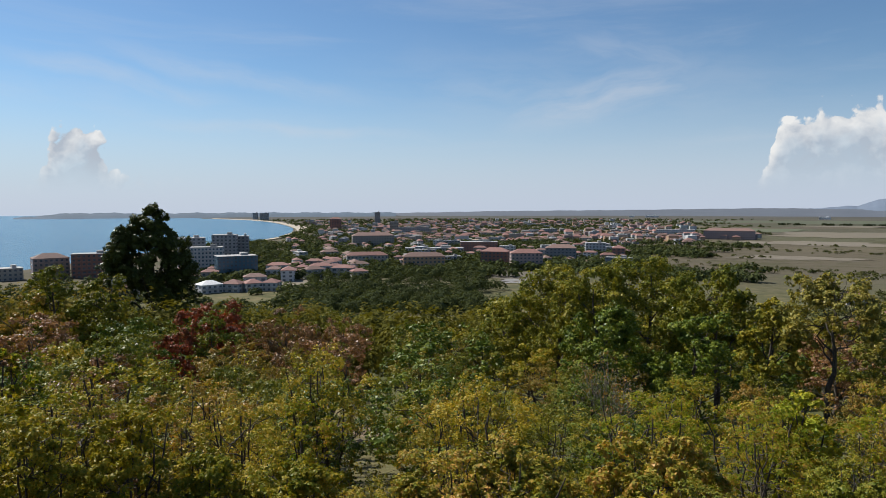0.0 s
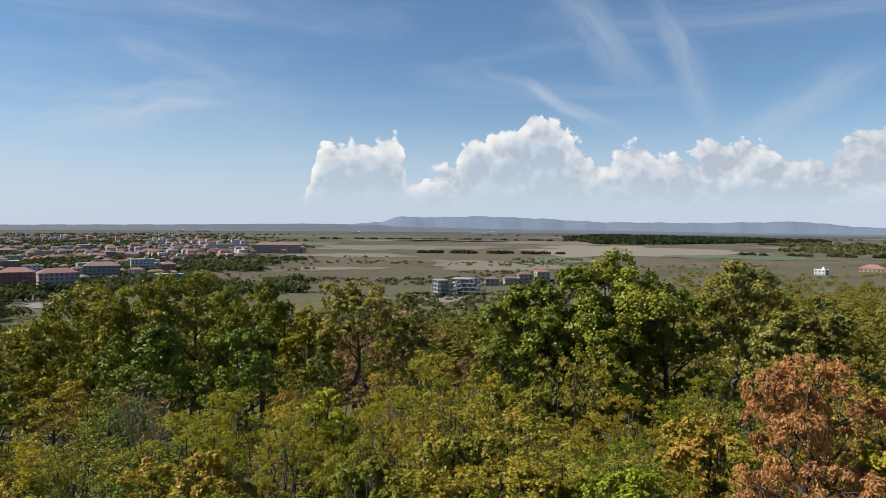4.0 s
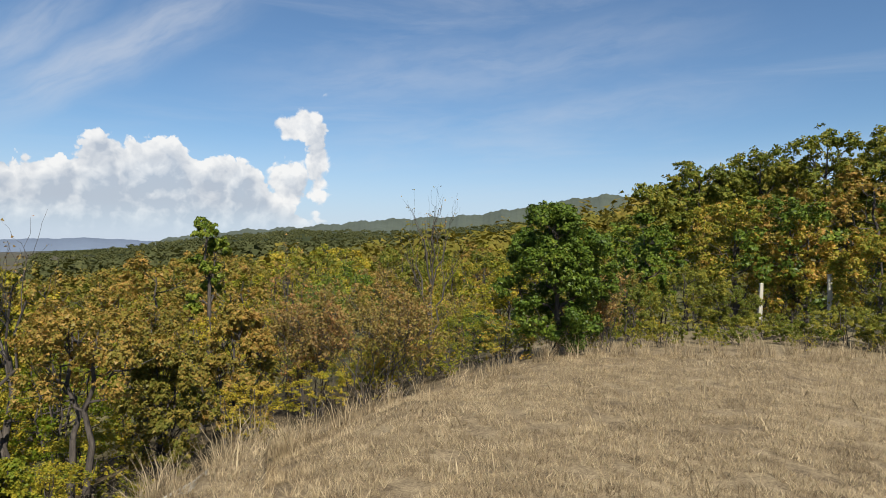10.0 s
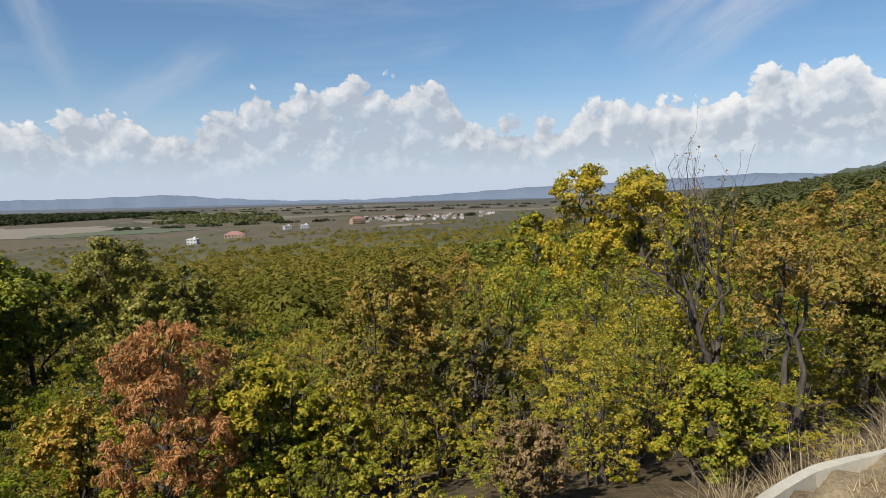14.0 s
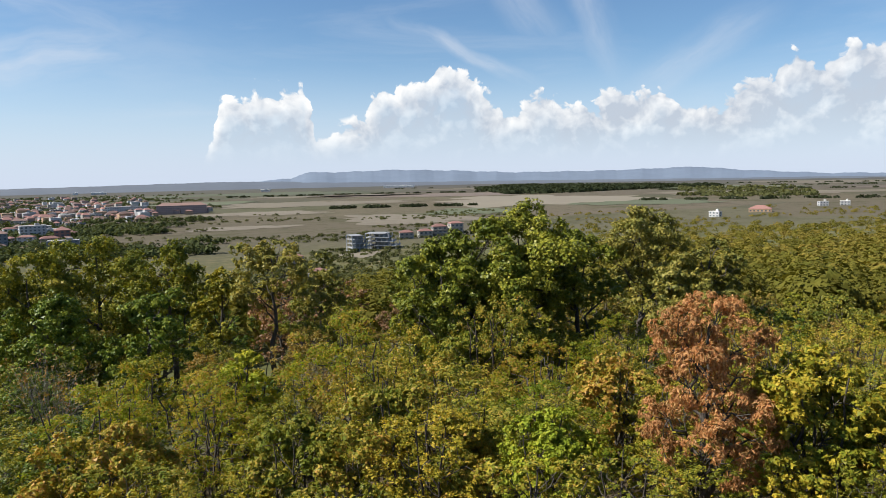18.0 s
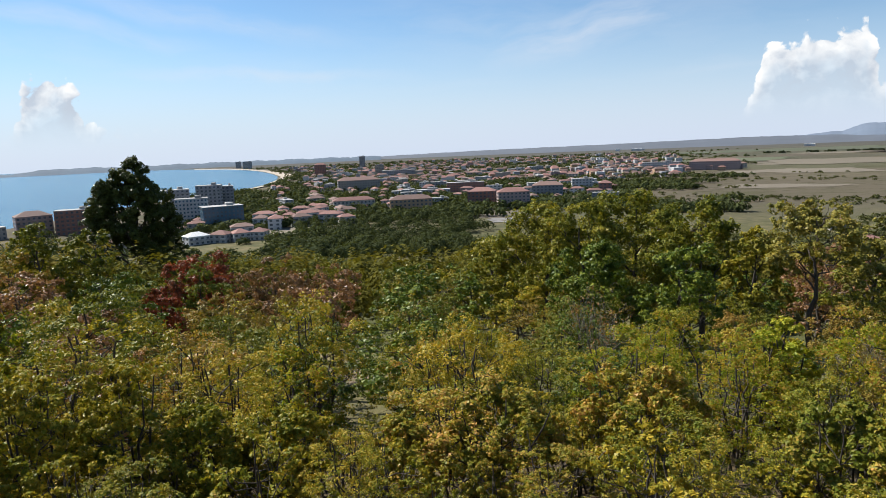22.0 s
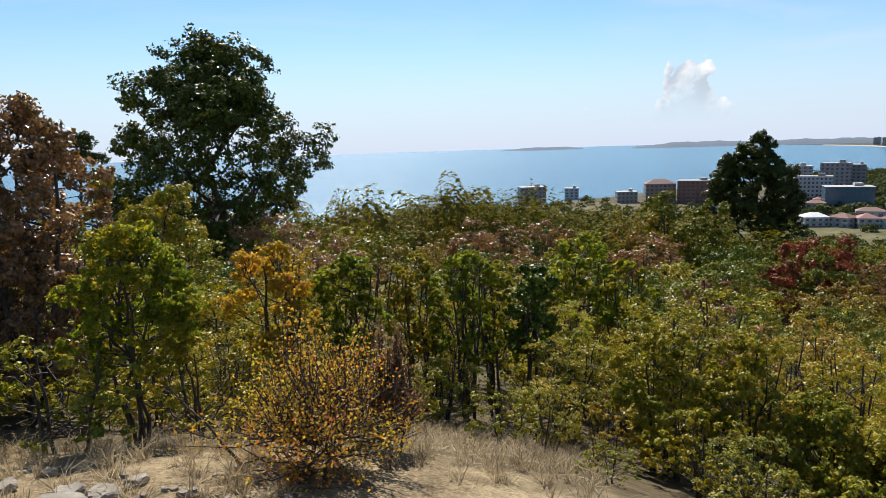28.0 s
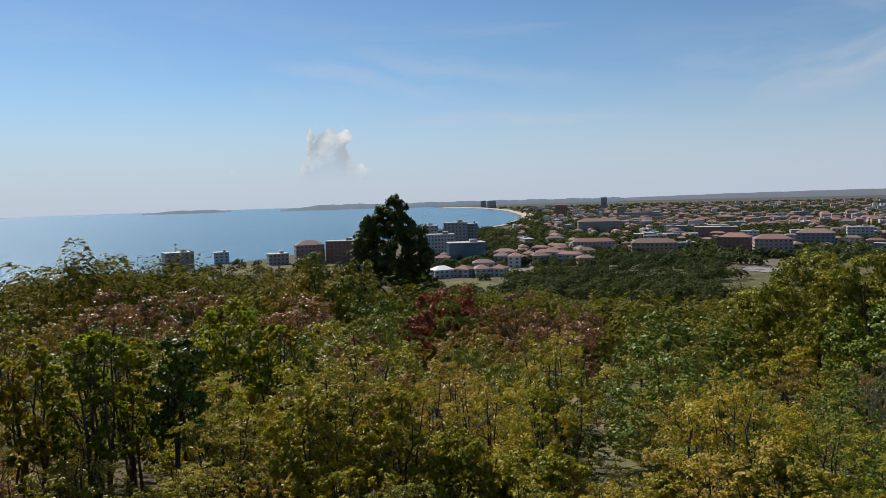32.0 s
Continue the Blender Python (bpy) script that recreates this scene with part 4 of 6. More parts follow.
tall("dead_tree", "thorn", "dead grey shrub of bare twigs", [(13.6, -11.6, 17, 5.5, 260, 0.08, 98), (3.2, -15.6, 20, 4, 200, 0.08, 99), (34.0, -13.0, 15, 4.5, 300, 0.08, 100)],
     style="bare", rise=0.3, spread=0.75, thick=0.6, crown0=0.1, lobes=7, stems=5, bark=PALE_BARK)

# ---- the wood that fills the slopes ----
SKYLINE = ((-100, -3.0), (-72, -4.0), (-57, -4.7), (-45, -4.7), (-38, -4.4), (-30, -5.2), (-24, -5.6), (-19, -7.4), (-10, -8.3), (0, -8.7), (5, -8.2), (12, -7.0), (24, -7.2), (34, -6.8), (40, -7.6),
           (56, -6.0), (68, -8.4), (78, -8.4), (88, -4.6), (95, -1.6), (106, 0.2), (118, 0.8), (126, 1.3), (136, 1.4), (146, 2.0), (153, 3.0), (158, 6.0), (166, 7.4), (180, 8.0))


def skyline(az):
    return float(np.interp(az, [a for a, e in SKYLINE], [e for a, e in SKYLINE]))


def clear(az, r):
    """Open ground: the mown hilltop, the stony path, the clearing in the wood."""
    if r < 4.6:
        return True
    rim = float(np.interp(az, (105, 113, 117, 121, 125, 130, 137, 148, 165, 174, 180), (3.4, 4.8, 5.4, 6.2, 7.2, 8.4, 10.4, 12.6, 14.0, 15.4, 15.4)))
    if az > 105 and r < rim + 0.5:
        return True
    if az < -64 and r < 5.9 or -52 < az < -39 and r < 7.4:
        return True
    return -8.4 < az < -3.6 and 25.5 < r < 32.5


def library(kinds, count, h, w, n, size, seed, **kw):
    return {k: [tree_meshes(seed + 37 * i + 5 * j, h, w, LEAF[k], n, size, **kw) for j in range(count)] for i, k in enumerate(kinds)}


FILL_LABEL = {"green": GREEN, "yellow": YELLOW, "bronze": BRONZE, "bronzegreen": "bronze-green shrub on the wooded slope", "grey": GREY, "dark": DARK, "hazel": "green and bronze hazel on the slope",
              "crimson": REDDISH, "wine": "brown-purple tree in the wood", "olive": "dark olive tree in the wood", "lime": "bright green leafy shrub", "orange": "orange-brown tree turning for autumn"}


def scatter(lib, mix, az0, az1, r0, r1, tries, space, h, w, hmin, cap, seed, name, group):
    """Plants at random places of a ring, kept apart, none standing higher than the skyline or than the line of sight allows."""
    rng, placed = np.random.default_rng(seed), []
    kinds, weights = [k for k, q in mix], np.array([q for k, q in mix], float)
    for _ in range(tries):
        az, r = rng.uniform(az0, az1), math.sqrt(rng.uniform(r0 * r0, r1 * r1))
        x, y, z = spot(az, r)
        tone = noise.noise(Vector((x * 0.06, y * 0.06, seed)))
        k = kinds[min(len(kinds) - 1, max(0, int(len(kinds) * (0.5 + tone * 0.9) + rng.normal(0, 1.3))))] if rng.uniform() < 0.7 else kinds[rng.choice(len(kinds), p=weights / weights.sum())]
        top = min(z + h * rng.uniform(0.65, 1.15), r * math.tan(radians(min(skyline(az), cap(az, r)) - abs(rng.normal(0, 1.3)))))
        if clear(az, r) or top - z < hmin or any((x - px) ** 2 + (y - py) ** 2 < space * space for px, py in placed):
            continue
        placed.append((x, y))
        tall_ = (top - z) / h
        wide = tall_ ** 0.75 * rng.uniform(0.85, 1.25)
        meshes = lib[k][rng.integers(len(lib[k]))]
        plant(name, meshes, (x, y, z), FILL_LABEL[k], name.split("_")[-1], group, rng.uniform(0, 6.28), (wide, wide, tall_))
    return len(placed)


def sight(az, r):
    """How high plants may reach so as not to hide what lies behind them."""
    if -9.5 < az < -2.5 and r < 25.5:
        return -21.5
    if az < -56:
        return float(np.interp(r, (5.8, 7, 10, 14, 25, 45, 60), (-24, -16, -10, -7, -5, -4, 90)))
    if az < -38:
        return float(np.interp(r, (5, 7, 10, 14, 25, 45, 60), (-27, -21, -14, -10, -7, -5, 90)))
    if az < -25:
        return float(np.interp(r, (5, 7, 9, 11, 14, 25, 40, 60), (-28, -20.5, -16, -12.5, -10.5, -8, -6.5, 90)))
    if 4 < az < 34:
        return float(np.interp(r, (5, 7, 9, 14, 25, 40, 60), (-28, -21.5, -18.5, -15.5, -11, -8, 90)))
    if az < 90:
        return float(np.interp(r, (5, 7, 9, 14, 25, 40, 60), (-28, -20.5, -16.5, -12, -9.5, -8, 90)))
    return float(np.interp(r, (5, 8, 11, 14, 20, 60), (-24, -13, -8, -4.5, 0, 3)))


near = library(("yellow", "bronzegreen", "hazel", "green"), 2, 2.6, 2.5, 8500, 0.039, 500, crown0=0.03, stems=4, lobes=13, shape="shrub")
near_vase = library(("yellow", "bronzegreen", "hazel", "green"), 2, 3.2, 2.5, 8500, 0.042, 540, crown0=0.05, stems=5, lobes=15, shape="vase", slim=0.36)
for k in near:
    near[k] += near_vase[k]
slope = library(("yellow", "green", "bronze", "olive", "dark", "wine"), 2, 4.0, 3.4, 6500, 0.066, 800, crown0=0.06, lobes=9)
mid = library(("yellow", "green", "bronze", "olive", "dark", "wine"), 2, 6.0, 5.2, 5200, 0.125, 900, crown0=0.08, lobes=10)
NEAR_MIX = (("green", 4), ("hazel", 2), ("bronzegreen", 3), ("green", 3), ("yellow", 1))
scatter(near, NEAR_MIX, -100, 100, 4.8, 15, 2600, 1.3, 2.6, 2.4, 0.7, sight, 41, "shrub", "shrubs on the slope")
scatter(near, (("yellow", 3), ("bronzegreen", 5), ("hazel", 2), ("bronzegreen", 3), ("green", 2)), 100, 150, 5, 15, 700, 1.4, 2.8, 2.4, 0.8, sight, 42, "shrub", "shrubs below the mound")
low = library(("yellow", "bronzegreen", "green"), 2, 1.0, 1.3, 2600, 0.032, 700, crown0=0.02, stems=3, lobes=13, shape="shrub")
scatter(low, (("yellow", 2), ("bronzegreen", 2), ("green", 3)), -100, 140, 4.6, 11, 1000, 1.05, 1.0, 1.3, 0.3, lambda az, r: float(np.interp(r, (4.6, 8, 11), (-25, -17, -12))), 47, "low_shrub", "undergrowth below the hilltop")
scatter(low, (("green", 3), ("bronzegreen", 3), ("yellow", 1)), -98, -60, 6.1, 11, 420, 0.95, 1.0, 1.3, 0.3, lambda az, r: -10.0, 59, "low_shrub", "undergrowth beside the stony path")
SLOPE_MIX = (("olive", 4), ("green", 4), ("bronze", 2), ("dark", 2), ("wine", 1))
scatter(slope, (("olive", 3), ("dark", 4), ("olive", 3), ("green", 2), ("bronze", 1)), -13, 45, 13, 27, 400, 2.4, 4.0, 3.4, 1.2, sight, 45, "tree", "trees of the wood")
scatter(slope, SLOPE_MIX, -92, -13, 13, 27, 600, 2.4, 4.0, 3.4, 1.2, sight, 43, "tree", "trees of the wood")
scatter(slope, (("yellow", 2), ("green", 4), ("bronze", 3), ("olive", 3), ("dark", 1)), 45, 155, 13, 27, 800, 2.4, 4.4, 3.4, 1.2, sight, 48, "tree", "trees of the wood")
scatter(mid, (("olive", 3), ("dark", 3), ("green", 3), ("olive", 3), ("wine", 1)), -13, 45, 27, 50, 320, 3.8, 6.0, 5.4, 1.6, sight, 55, "tree", "trees of the wood")
scatter(mid, SLOPE_MIX, -92, -13, 27, 50, 420, 3.8, 6.0, 5.4, 1.6, sight, 53, "tree", "trees of the wood")
scatter(mid, (("yellow", 2), ("green", 4), ("bronze", 3), ("olive", 3), ("bronze", 1)), 45, 108, 27, 50, 420, 3.8, 6.0, 5.4, 1.6, sight, 58, "tree", "trees of the wood")
scatter(mid, (("yellow", 2), ("green", 4), ("bronze", 2), ("olive", 3)), 108, 155, 26, 58, 420, 3.8, 6.0, 5.0, 1.6, sight, 46, "tree", "trees of the wood")
scatter(mid, (("olive", 6), ("dark", 2), ("olive", 4), ("bronze", 2), ("green", 1)), 150, 178, 25, 56, 260, 4.0, 6.5, 5.0, 2.0, lambda az, r: 90, 44, "tree", "trees of the wood")
scatter(low, (("green", 3), ("bronzegreen", 3), ("yellow", 1)), 134, 178, 12, 22, 900, 1.1, 1.0, 1.3, 0.3, lambda az, r: -4.6, 49, "low_shrub", "undergrowth behind the dry grass")
scatter(near, (("bronzegreen", 3), ("green", 3), ("hazel", 2)), 140, 178, 24.5, 34, 260, 2.0, 3.2, 2.4, 0.8, lambda az, r: 1.0, 50, "shrub", "shrubs behind the dry grass")

# ---- the plain, the town and the far shore ----
def joined_plants(name, spots, per, size, leaf, label, seed, squat=0.8):
    """Countless small crowns as one object: spots are x, y, z, height, width; each crown a shell of leaf clusters."""
    rng = np.random.default_rng(seed)
    s = np.asarray(spots, float)
    n = len(s)
    d = rng.normal(0, 1, (n, per, 3))
    d /= np.linalg.norm(d, axis=2)[..., None] + 1e-9
    d[..., 2] = np.abs(d[..., 2]) * 1.1 - 0.25
    a, b, c = (rng.uniform(0, 6, (n, 1, 1)) for _ in range(3))
    lump = 0.76 + 0.2 * np.sin(d[..., 0:1] * 6 + a) * np.cos(d[..., 1:2] * 5 + b) + 0.1 * np.sin(d[..., 2:3] * 9 + d[..., 0:1] * 6 + c)
    pts = d * lump * np.stack([s[:, 4] * 0.5, s[:, 4] * 0.5, s[:, 3] * 0.62], -1)[:, None]
    pts += s[:, None, :3] + np.stack([0 * s[:, 0], 0 * s[:, 0], s[:, 3] * 0.36], -1)[:, None]
    lv, lf = leaves(pts.reshape(-1, 3), d.reshape(-1, 3), 1.0, rng, loose=0.28)
    k = np.repeat(s[:, 4] * size, per * 3)[:, None]
    mid_ = np.repeat(pts.reshape(-1, 3), 3, 0)
    lv = mid_ + (lv - mid_) * k
    return tagged(new(name, mesh_from(name, lv, lf, leaf)), label, "plants", kind="stuff")


def ring_spots(count, az0, az1, r0, r1, h, w, seed, keep=None, z_up=0.0):
    rng = np.random.default_rng(seed)
    az, r = rng.uniform(az0, az1, count), np.exp(rng.uniform(math.log(r0), math.log(r1), count))
    x, y = r * np.sin(np.radians(az)), r * np.cos(np.radians(az))
    z = ground_z(x, y) + z_up
    hh, ww = h * rng.uniform(0.55, 1.3, count), w * rng.uniform(0.6, 1.35, count)
    ok = np.ones(count, bool) if keep is None else keep(az, r, x, y)
    ok &= bay(x, y) < -12
    return np.stack([x, y, z, hh, ww], -1)[ok]


def lobes(x, y, scale, seed):
    return np.sin(x / scale + seed) * np.cos(y / scale * 1.3 + seed * 2) + 0.5 * np.sin((x + y) / scale * 2.3 + seed * 3)


# WOOD_FAR: pale muted greens carry the softening of haze in the leaf colour
WOOD_FAR = leaf_material("hazed_wood_leaves", ((0.0, (0.022, 0.028, 0.018)), (0.5, (0.034, 0.04, 0.026)), (1.0, (0.055, 0.06, 0.036))), patch=0.02, gloss=0.03, rough=0.8, single=0.35)
WOOD_GROVE = leaf_material("grove_leaves", ((0.0, (0.018, 0.026, 0.017)), (0.6, (0.03, 0.04, 0.026)), (1.0, (0.05, 0.062, 0.038))), patch=0.05, gloss=0.03, rough=0.8, single=0.35)
BELT = leaf_material("belt_leaves", ((0.0, (0.011, 0.016, 0.013)), (1.0, (0.02, 0.026, 0.021))), patch=0.02, gloss=0.03, rough=0.8, single=0.35)
HILLSIDE = leaf_material("hillside_leaves", ((0.0, (0.03, 0.036, 0.011)), (0.5, (0.06, 0.06, 0.018)), (1.0, (0.105, 0.085, 0.03))), patch=0.05, gloss=0.03, rough=0.8, single=0.35)

# the hillside wood beyond the near trees
joined_plants("hillside_wood", ring_spots(260, -98, -26, 48, 80, 7.2, 5.4, 91), 620, 0.05, HILLSIDE, "dense green wood above the shore", 92)
joined_plants("hillside_wood", ring_spots(400, -30, 110, 46, 76, 5.6, 5.2, 93), 460, 0.058, HILLSIDE, "continuous olive-green wood on the slope", 94)
joined_plants("hillside_wood", ring_spots(900, -95, 110, 74, 140, 5.6, 5.4, 61), 300, 0.08, HILLSIDE, "continuous olive-green wood down the hillside", 62)
# scrub on the long spur, thinning out towards the plain
joined_plants("scrub", ring_spots(5200, 40, 112, 110, 1000, 4.2, 6.0, 63, lambda a, r, x, y: (lobes(x, y, 60, 1.0) > -1.2 + 1.5 * (r / 950) ** 1.5) & (a > 52 + 0.0 * r - 8 * (r < 200))), 80, 0.13, HILLSIDE,
              "rounded green bushes scattered over dry scrubland", 64)
joined_plants("scrub", ring_spots(4200, 8, 52, 140, 1150, 3.2, 6.5, 65, lambda a, r, x, y: (lobes(x, y, 75, 2.0) > -0.1 + r / 2400)), 36, 0.2, WOOD_FAR, "dark bushes dotted over dry fields", 66)
# woods: the grove below the hill, the long belt on the plain, rows of trees, the far wooded hills
joined_plants("grove", ring_spots(520, -11.5, 5.4, 330, 575, 9.5, 11, 67, lambda a, r, x, y: a < 3.6 + 1.1 * np.sin(r / 24) + 0.7 * np.sin(r / 9)), 220, 0.085, WOOD_GROVE, "dense dark green grove at the foot of the hill", 68)
joined_plants("forest_belt", ring_spots(3800, 47.2, 66.5, 1900, 3300, 10, 30, 69, lambda a, r, x, y: (np.abs(r - 2480) < 620 * np.clip((67 - a) / 14, 0.12, 1) * np.clip((a - 46.8) / 3, 0.2, 1))), 26, 0.26, BELT, "long dark belt of forest on the plain", 70)
joined_plants("forest_belt", ring_spots(420, 63.5, 73, 1450, 2300, 9, 18, 71, lambda a, r, x, y: lobes(x, y, 150, 4.0) > 0.0), 26, 0.28, WOOD_FAR, "broken line of dark trees between the fields", 72)
joined_plants("wooded_hills", ring_spots(900, 108, 178, 56, 260, 6.5, 7, 79), 230, 0.068, HILLSIDE, "green wood on the near rise", 80)
joined_plants("wooded_hills", ring_spots(3600, 108, 178, 240, 1600, 8, 13, 73), 60, 0.15, WOOD_FAR, "distant wooded hills of dark green trees", 74)
joined_plants("town_trees", ring_spots(11000, -20, 26, 545, 2800, 8.5, 12, 75, lambda a, r, x, y: (lobes(x, y, 55, 3.0) > -0.7 + np.clip((a - 13) / 8, 0, 2)) & (lobes(x, y, 140, 1.0) > -1.1)), 26, 0.22, WOOD_GROVE, "dark green trees between the houses of the town", 76)
joined_plants("shore_trees", ring_spots(2300, -62, -5, 130, 640, 7.5, 10, 77, lambda a, r, x, y: (lobes(x, y, 45, 5.0) > -0.7) & ((a < -13.6) | (r < 495) | (r > 545))), 80, 0.15, WOOD_GROVE, "green trees among the houses by the shore", 78)

WALLS = [plain_material("white_render", (0.42, 0.42, 0.42)), plain_material("cream_render", (0.33, 0.305, 0.27)), plain_material("pink_render", (0.30, 0.225, 0.21)),
         plain_material("ochre_render", (0.34, 0.225, 0.14)), plain_material("brick_red_render", (0.27, 0.14, 0.11)), plain_material("grey_concrete", (0.27, 0.275, 0.285))]
ROOFS = [plain_material("red_roof_tiles", (0.24, 0.125, 0.105), 0.85), plain_material("brown_roof_tiles", (0.19, 0.12, 0.10), 0.85), plain_material("grey_roofing", (0.30, 0.29, 0.28)),
         plain_material("white_roofing", (0.66, 0.65, 0.63))]
GLASS = plain_material("dark_window_glass", (0.10, 0.115, 0.13), 0.2, 0.3)
BLUE_GLASS = plain_material("blue_curtain_glass", (0.06, 0.11, 0.15), 0.12, 0.3)
SAND, SOIL = plain_material("beach_sand", (0.36, 0.305, 0.235), 0.9, 0.12, 0.02), plain_material("bare_pale_soil", (0.14, 0.118, 0.085), 0.95, 0.3, 0.05)
ASPHALT = plain_material("pale_road", (0.22, 0.21, 0.20), 0.9, 0.2, 0.05)


def boxes_mesh(name, items, mat):
    """Boxes joined to one mesh: centre x, y, base z, sizes x, y, z."""
    q = np.array(items, float)
    c = np.array([(-1, -1, 0), (1, -1, 0), (1, 1, 0), (-1, 1, 0), (-1, -1, 1), (1, -1, 1), (1, 1, 1), (-1, 1, 1)], float)
    v = q[:, None, :3] + c[None] * np.stack([q[:, 3] / 2, q[:, 4] / 2, q[:, 5]], -1)[:, None]
    f = np.array([(0, 3, 2, 1), (4, 5, 6, 7), (0, 1, 5, 4), (1, 2, 6, 5), (2, 3, 7, 6), (3, 0, 4, 7)])
    f = (f[None] + 8 * np.arange(len(q))[:, None, None]).reshape(-1, 4)
    return mesh_from(name, v.reshape(-1, 3), f, mat)


def hip_mesh(w, d, z, rise, over, mat):
    """A hipped roof with eaves over a plan w by d."""
    a, b, k = w / 2 + over, d / 2 + over, max(0.0, (w - d) / 2) + 0.2
    m = max(0.0, (d - w) / 2)
    v = [(-a, -b, z), (a, -b, z), (a, b, z), (-a, b, z), (-a, -b, z + 0.25), (a, -b, z + 0.25), (a, b, z + 0.25), (-a, b, z + 0.25), (-k, -m, z + rise), (k, -m, z + rise), (k, m, z + rise), (-k, m, z + rise)]
    f = [(0, 3, 2, 1), (0, 1, 5, 4), (1, 2, 6, 5), (2, 3, 7, 6), (3, 0, 4, 7), (4, 5, 9, 8), (5, 6, 10, 9), (6, 7, 11, 10), (7, 4, 8, 11), (8, 9, 10, 11)]
    return mesh_from("roof", v, f, mat)


def house(name, w, d, h, wall, roof, label, pitched=True, glass=None, bays=None, balconies=True, step=0.0):
    """A building with storeys, windows set into each storey, balcony slabs and a roof, at the origin; front and back along x."""
    root = new(name)
    floors = max(1, int(h / 3.0))
    fh = h / floors
    body = [(0, 0, 0, w, d, h)]
    if step:
        body = [(i * w / 4 - w * 0.375, rnd.uniform(-0.1, 0.1) * d, 0, w / 4, d, h * q) for i, q in enumerate((0.62, 1.0, 0.8, 0.9))]
    part("wall", boxes_mesh("wall", body, wall), root)
    if pitched:
        part("roof", hip_mesh(w, d, h, min(w, d) * 0.26, 0.35, roof), root)
    else:
        part("roof", boxes_mesh("roof", [(0, 0, h, w + 0.4, d + 0.4, 0.35), (w * 0.2, 0, h + 0.35, w * 0.18, d * 0.4, 2.2)] if not step else [(b[0], b[1], b[5], b[3] + 0.3, b[4] + 0.3, 0.4) for b in body], roof), root)
    bays = bays or max(2, int(w / 3.6))
    side = max(1, int(d / 4.5))
    panes, slabs = [], []
    for k in range(floors):
        z = k * fh + fh * 0.28
        win = []
        for i in range(bays):
            x = (i + 0.5) / bays * w - w / 2
            if step and z > h * (0.62, 1.0, 0.8, 0.9)[min(3, int((x + w / 2) / (w / 4)))] - 2:
                continue
            win += [(x, s * d / 2, z, w / bays * 0.46, 0.16, fh * 0.46) for s in (-1, 1)]
        if not step:
            win += [(s * w / 2, (i + 0.5) / side * d - d / 2, z, 0.16, d / side * 0.42, fh * 0.5) for i in range(side) for s in (-1, 1)]
        if win:
            panes += win
        if balconies and k and not step:
            slabs += [((i + 0.5) / bays * w - w / 2, s * (d / 2 + 0.55), k * fh, w / bays * 0.8, 1.1, 0.9) for i in range(bays) for s in (-1, 1)]
    if name == "town_house":
        tagged(part("glazing", boxes_mesh("glazing", panes, glass or GLASS), root), kind="stuff")
        return tagged(root, label, "building")
    shared, side_ = {}, []
    for kind_, rows, mat in (("window", panes, glass or GLASS), ("balcony", slabs, wall)):
        for x, y, z, sx, sy, sz in rows:
            if y > -d * 0.45:
                side_.append((x, y, z, sx, sy, sz)) if y < d * 0.45 else None
                continue
            key = kind_, round(sx, 3), round(sy, 3)
            if key not in shared:
                shared[key] = boxes_mesh(kind_, [(0, 0, 0, sx, sy, sz)], mat)
            part(kind_, shared[key], root).location = (x, y, z)
    if side_:
        tagged(part("side_glazing", boxes_mesh("side_glazing", side_, glass or GLASS), root), kind="stuff")
    return tagged(root, label, "building")


rnd = random.Random(5)


def stand(root, az, r, turn=None):
    x, y, z = spot(az, r)
    root.matrix_world = pose(x, y, z - 0.4, 0, 0, -az + (rnd.uniform(-25, 25) if turn is None else turn))
    return root


